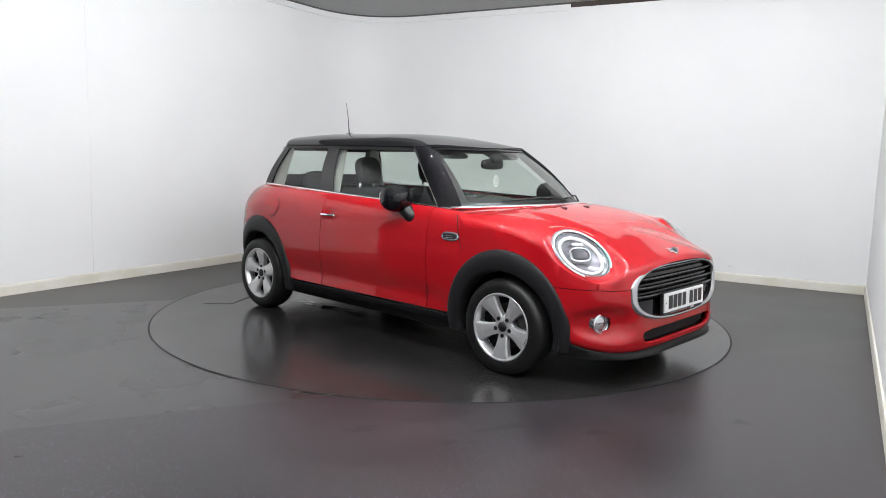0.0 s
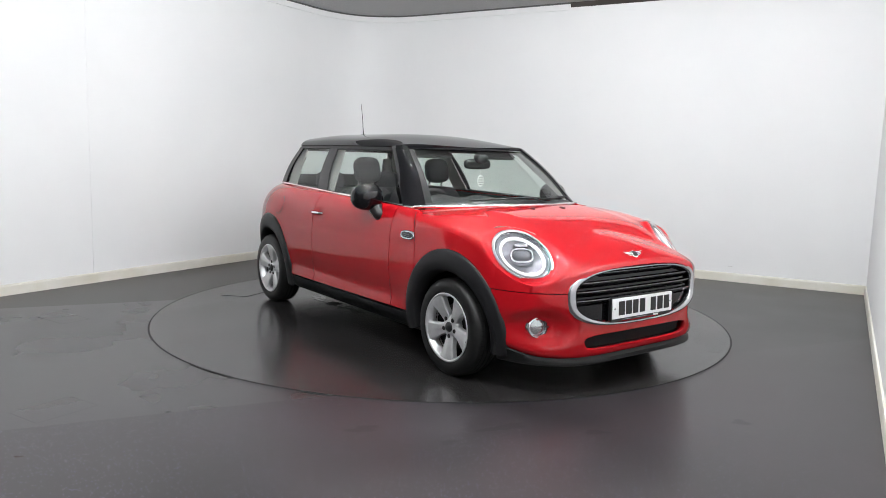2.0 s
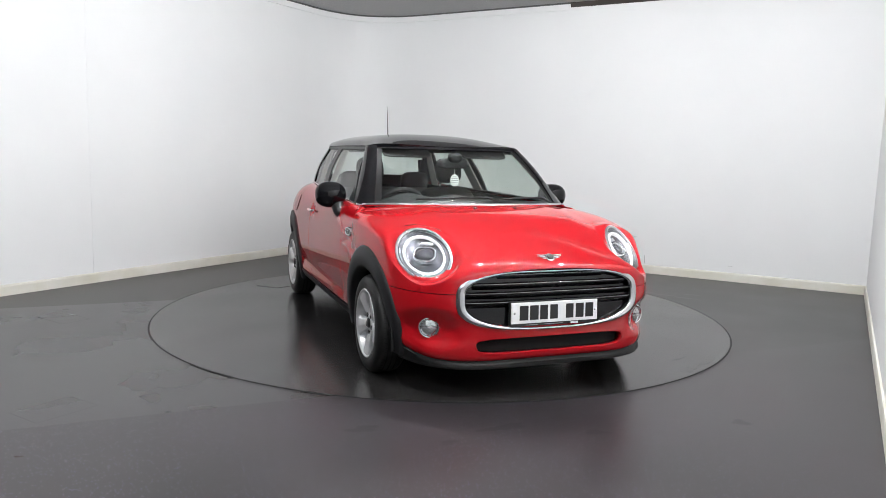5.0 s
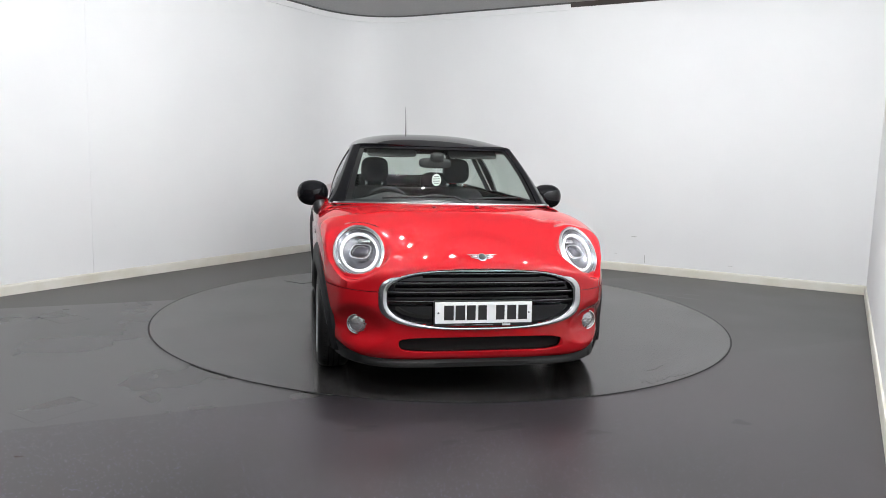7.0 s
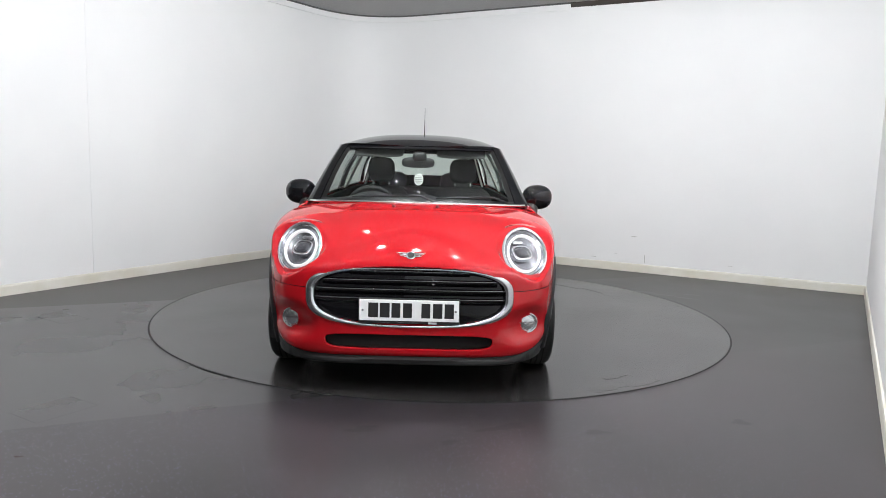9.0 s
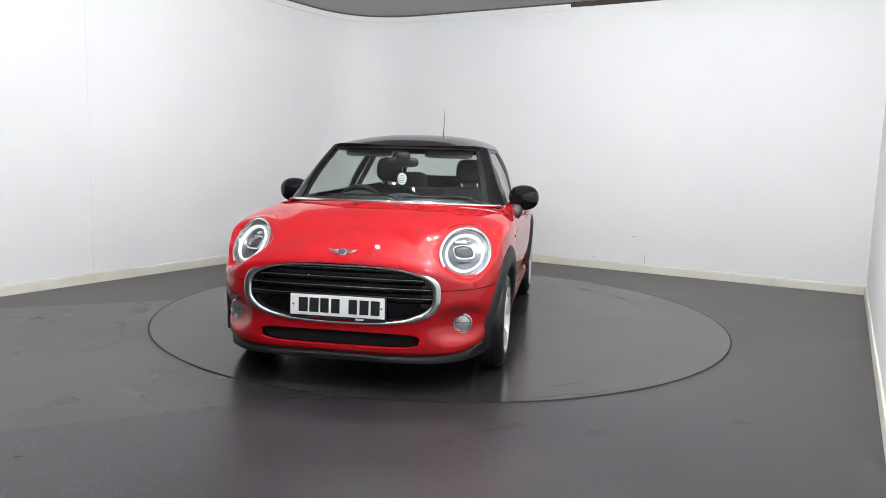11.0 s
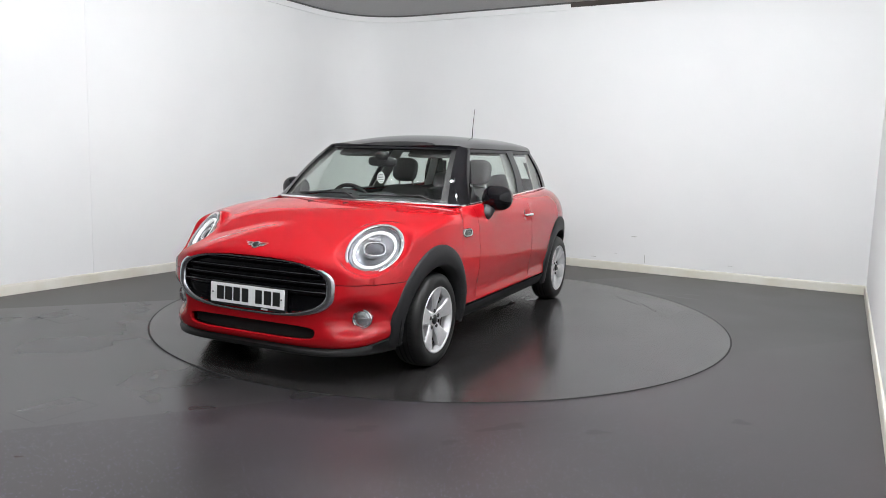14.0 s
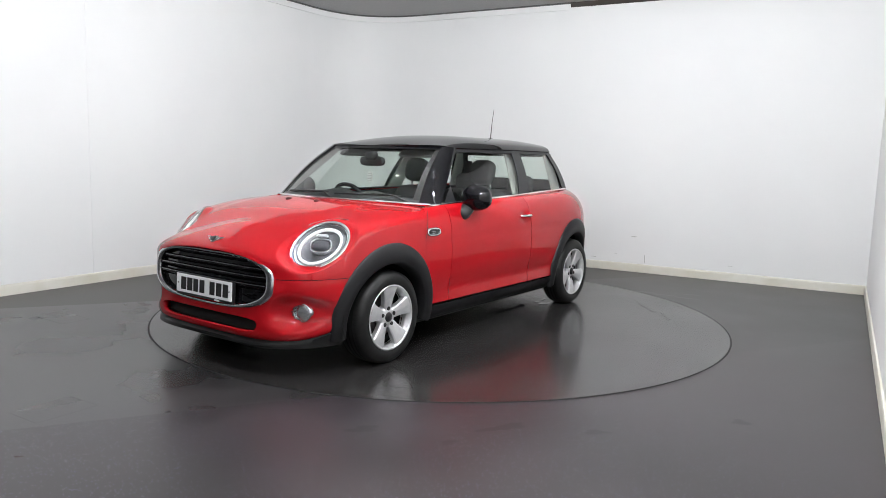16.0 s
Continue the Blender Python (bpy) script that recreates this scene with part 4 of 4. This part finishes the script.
def build_trim(car, screen):
    for side in (-1, 1):
        # door mirror
        c = Vector((0.374, side * 0.862, 0.986))
        turn = Matrix.Rotation(side * radians(8), 4, "Z")
        cap = ball("door_mirror", c, (0.185, 0.215, 0.178), BLACK_GLOSS, car, "glossy black rounded door mirror", e=0.86, n=28, turn=turn)
        ball("mirror_glass", c + Vector((-0.078, 0, 0.002)), (0.03, 0.140, 0.10), CHROME, cap, "mirror glass", e=0.7, turn=turn)
        tube("stalk", [c + Vector((0.01, -side * 0.035, -0.03)), c + Vector((0.05, -side * 0.045, -0.078)), (0.46, side * 0.820, 0.878), (0.48, side * 0.79, 0.855)], [0.050, 0.046, 0.040, 0.044], BLACK, cap, "black mirror stalk", n=12)
        # door handle
        z = 0.824
        pts = [(x, side * (surf_y(x, z) + o), z) for x, o in ((-0.275, 0.004), (-0.285, 0.020), (-0.31, 0.028), (-0.355, 0.030), (-0.40, 0.028), (-0.425, 0.020), (-0.435, 0.004))]
        tube("door_handle", pts, [0.008, 0.011, 0.012, 0.012, 0.012, 0.011, 0.008], CHROME, car, "chrome door handle", n=10, flat=0.9)
        # side scuttle vent
        def vent(a, o, f, side=side):
            c, n = math.cos(a), math.sin(a)
            x = 0.838 + (0.066 + o) * math.copysign(abs(c) ** 0.6, c)
            z = 0.780 + (0.024 + o) * math.copysign(abs(n) ** 0.8, n)
            return x, side * (surf_y(x, z) + f), z
        v = ring("side_vent", vent, 40, ((0.004, -0.006), (0.004, 0.008), (-0.002, 0.013), (-0.010, 0.008), (-0.011, -0.006)), CHROME, car, "oval chrome side vent")
        patch("vent_panel", lambda a, r: vent(a, -0.024 + 0.02 * r, 0.007), [2 * math.pi * i / 30 for i in range(30)], [0.0, 1.0], BLACK, v, "black vent panel", wrap=True)
        bars = [(x, side * (surf_y(x, 0.782) + 0.009), 0.784 - 0.012 * k) for k in (0, 1) for x in (0.80, 0.86)]
        tube("vent_bar", bars[:2], 0.003, SATIN, v, n=6)
        tube("vent_bar", bars[2:], 0.003, SATIN, v, n=6)
        # door shut lines
        for x0, x1 in ((0.64, 0.64), (-0.44, -0.44)):
            def gap(t, k):
                z = 0.295 + 0.64 * t
                return x0 + (k - 0.5) * 0.004, side * (surf_y(x0, z) - 0.004), z
            patch("shut_line", gap, span(0, 1, 30), [0, 1], MATT_BLACK, car)
        def gap2(t, k):
            z = 0.62 + 0.30 * t
            zf = max(0.0, min(1.0, (z - 0.715) / 0.215))
            x = XC - 0.12 * math.asin(zf ** 1.05) / (math.pi / 2)
            return x + (k - 0.5) * 0.006, side * (surf_y(x, z) + 0.0015), z
        patch("shut_line", gap2, span(0, 1, 20), [0, 1], MATT_BLACK, car)
        def corner(k, y):
            e = 0.743 + 0.187 * max(0.0, (y - 0.70) / 0.145)
            zf = max(0.0, 1 - max(0.0, (y - 0.742) / 0.09) ** 2.1) ** (1 / 2.1)
            return e + (0.05, 0.0, -0.06, -0.12)[k], side * y, 0.715 + 0.216 * zf - 0.010
        patch("scuttle_corner", corner, [0, 1, 2, 3], span(0.66, 0.80, 12), RED, car, "red corner below the windscreen pillar")
        tube("corner_strip", [(0.757, side * 0.70, 0.938), (0.71, side * 0.742, 0.940), (0.63, side * 0.757, 0.945)], 0.008, CHROME, car, "chrome strip round the pillar foot", n=6)
    # fuel flap on the right flank
    def flap(a, o, f):
        x, z = -1.055 + (0.070 + o) * math.cos(a), 0.835 + (0.070 + o) * math.sin(a)
        return x, -(surf_y(x, z) + f), z
    patch("fuel_flap", lambda a, r: flap(a, -0.070 + 0.067 * r, 0.008), [2 * math.pi * i / 40 for i in range(40)], [0.0, 0.5, 0.9, 1.0], RED, car, "round red fuel filler flap", wrap=True)
    patch("flap_joint", lambda a, r: flap(a, r, 0.0055), [2 * math.pi * i / 40 for i in range(40)], [-0.003, 0.0025], MATT_BLACK, car, wrap=True)
    # aerial
    base = ball("aerial_base", (-1.13, 0, 1.424), (0.09, 0.035, 0.03), BLACK, car, "black roof aerial", n=12)
    tube("aerial", [(-1.135, 0, 1.43), (-1.15, 0, 1.56), (-1.178, 0, 1.70)], [0.005, 0.003, 0.002], BLACK, base, n=6)
    # wipers and washer jets
    for u0, u1, v1 in ((-0.62, 0.10, 0.095), (0.18, 0.80, 0.10)):
        a, b = [Vector(screen(u, v)) + Vector((0.012, 0, 0.012)) for u, v in ((u0, 0.075), (u1, v1))]
        w = tube("wiper", [a, a.lerp(b, 0.33) + Vector((0.006, 0, 0.004)), a.lerp(b, 0.66) + Vector((0.006, 0, 0.003)), b], [0.006, 0.008, 0.007, 0.004], BLACK, car, "black windscreen wiper", n=6)
        arm = Vector(screen(u1 + 0.12, -0.01)) + Vector((0.012, 0, 0.014))
        tube("wiper_arm", [a.lerp(b, 0.55) + Vector((0.008, 0, 0.008)), a.lerp(b, 0.9) + Vector((0.02, 0, 0.006)), arm], [0.005, 0.006, 0.010], BLACK, w, n=6)
    for side in (-1, 1):
        ball("washer_jet", (1.185, side * 0.135, 0.951), (0.05, 0.026, 0.018), BLACK, car, "black washer jet", n=10)
    # round white tag inside the windscreen
    tag = ball("paper_tag", (0.51, -0.003, 1.097), (0.004, 0.066, 0.085), WHITE, car, "round white card tag with grey bars", e=1.0)
    for k in range(5):
        bm = box_bm(bmesh.new(), 0.5122, 0.5132, -0.003 - (0.018 if k in (0, 4) else 0.025), -0.003 + (0.018 if k in (0, 4) else 0.025), 1.122 - 0.0125 * k - 0.002, 1.122 - 0.0125 * k + 0.002)
        part("bar", bm, GAP_GREY, tag, smooth=False)
    tube("string", [(0.51, -0.003, 1.139), (0.505, -0.004, 1.175)], 0.0015, WHITE, tag, n=5)
    # inner mirror
    m = ball("inner_mirror", (0.475, -0.01, 1.215), (0.05, 0.235, 0.075), BLACK, car, "black inner rear-view mirror", e=0.6)
    ball("mirror_foot", (0.50, 0, 1.255), (0.08, 0.10, 0.07), BLACK, m)


def build_interior(car):
    # dashboard
    def dash(u, k):
        y = 0.665 * u
        hump = 0.045 * math.exp(-((y + 0.34) / 0.14) ** 2) + 0.03 * math.exp(-(y / 0.12) ** 2)
        x, z = ((0.98 - 0.45 * u * u * 0.8, 0.945), (0.75 - 0.12 * u * u, 0.955), (0.60, 0.965), (0.47, 0.965), (0.42, 0.94), (0.43, 0.80), (0.50, 0.60), (0.50, 0.35))[k]
        w = (0.0, 0.2, 0.7, 1.0, 1.0, 0.3, 0, 0)[k]
        return min(x, 0.97), y, z + hump * w - 0.02 * u * u
    patch("dashboard", dash, span(-1, 1, 40), list(range(8)), BLACK_TRIM, car, "black moulded dashboard")
    # steering wheel, right-hand drive
    c, tilt = Vector((0.335, -0.345, 0.865)), radians(25)
    def wheel_pt(a, o, f):
        r = 0.180 + o
        v = Vector((f + 0.0, r * math.cos(a), r * math.sin(a)))
        v = Matrix.Rotation(tilt, 3, "Y") @ v
        return c + v
    sw = ring("steering_wheel", wheel_pt, 40, [(0.016 * math.cos(k), 0.016 * math.sin(k)) for k in span(0, 5.4, 7)], BLACK_TRIM, car, "black steering wheel")
    ball("hub", c, (0.05, 0.14, 0.13), BLACK_TRIM, sw, n=14)
    for a in (0, math.pi, -math.pi / 2):
        tube("spoke", [c, wheel_pt(a, 0, 0)], 0.016, BLACK_TRIM, sw, n=6)
    for side in (-1, 1):
        visor = ball("sun_visor", (0.30, side * 0.30, 1.285), (0.13, 0.36, 0.022), LINING, car, "grey folded sun visor", e=0.4, n=20, turn=Matrix.Rotation(radians(28), 4, "Y"))
    lean = Matrix.Rotation(radians(-14), 4, "Y")
    for side in (-1, 1):
        y = side * 0.344
        back = ball("front_seat", (-0.46, y, 0.65), (0.18, 0.53, 0.72), CLOTH, car, "charcoal cloth front seat", e=0.45, n=28, turn=lean)
        ball("seat_cushion", (-0.17, y, 0.42), (0.58, 0.50, 0.20), CLOTH, back, e=0.45, n=24)
        for dy in (-0.065, 0.065):
            tube("headrest_post", [(-0.53, y + dy, 0.93), (-0.495, y + dy, 1.07)], 0.009, CHROME, back, "chrome post", n=8)
        ball("headrest", (-0.49, y, 1.14), (0.105, 0.225, 0.205), CLOTH, back, e=0.62, n=24, turn=lean)
    bench = ball("rear_seat", (-1.12, 0, 0.66), (0.2, 1.16, 0.62), CLOTH, car, "charcoal cloth rear bench", e=0.35, n=28, turn=lean)
    ball("seat_cushion", (-0.88, 0, 0.45), (0.5, 1.12, 0.18), CLOTH, bench, e=0.35, n=24)
    for side in (-1, 1):
        ball("headrest", (-1.21, side * 0.29, 1.02), (0.09, 0.26, 0.18), CLOTH, bench, e=0.6, n=20)
    bm = box_bm(bmesh.new(), -1.62, -1.15, -0.56, 0.56, 0.925, 0.94, 0.005)
    part("parcel_shelf", bm, BLACK_TRIM, car, smooth=False)
    for side in (-1, 1):
        patch("belt_pillar_trim", lambda x, v: (x - 0.16 * v * 0.6, side * (0.655 - 0.155 * v), 0.98 + 0.33 * v), [-0.46, -0.55, -0.64], span(0, 1, 6), TRIM, car, "pale grey inner pillar trim", thick=0.01)
        patch("rear_side_trim", lambda x, v: (x + 0.02 * v, side * (0.565 - 0.10 * v), 0.98 + 0.33 * v), [-1.30, -1.38, -1.45], span(0, 1, 6), TRIM, car, "pale grey rear pillar trim", thick=0.01)


build_room()
build_floor_marks()
turntable = build_turntable()
build_lights()
car = build_car()


def motions():
    rows_table, rows_car = [], []
    for k in range(33):
        t = k * 0.5
        turn = pose(0, 0, 0, 0, 0, TURN_START + TURN_RATE * t)
        rows_table.append((t, turn))
        rows_car.append((t, turn @ pose(CAR_X, CAR_Y, 0)))
    walk(turntable, rows_table)
    walk(car, rows_car)


motions()
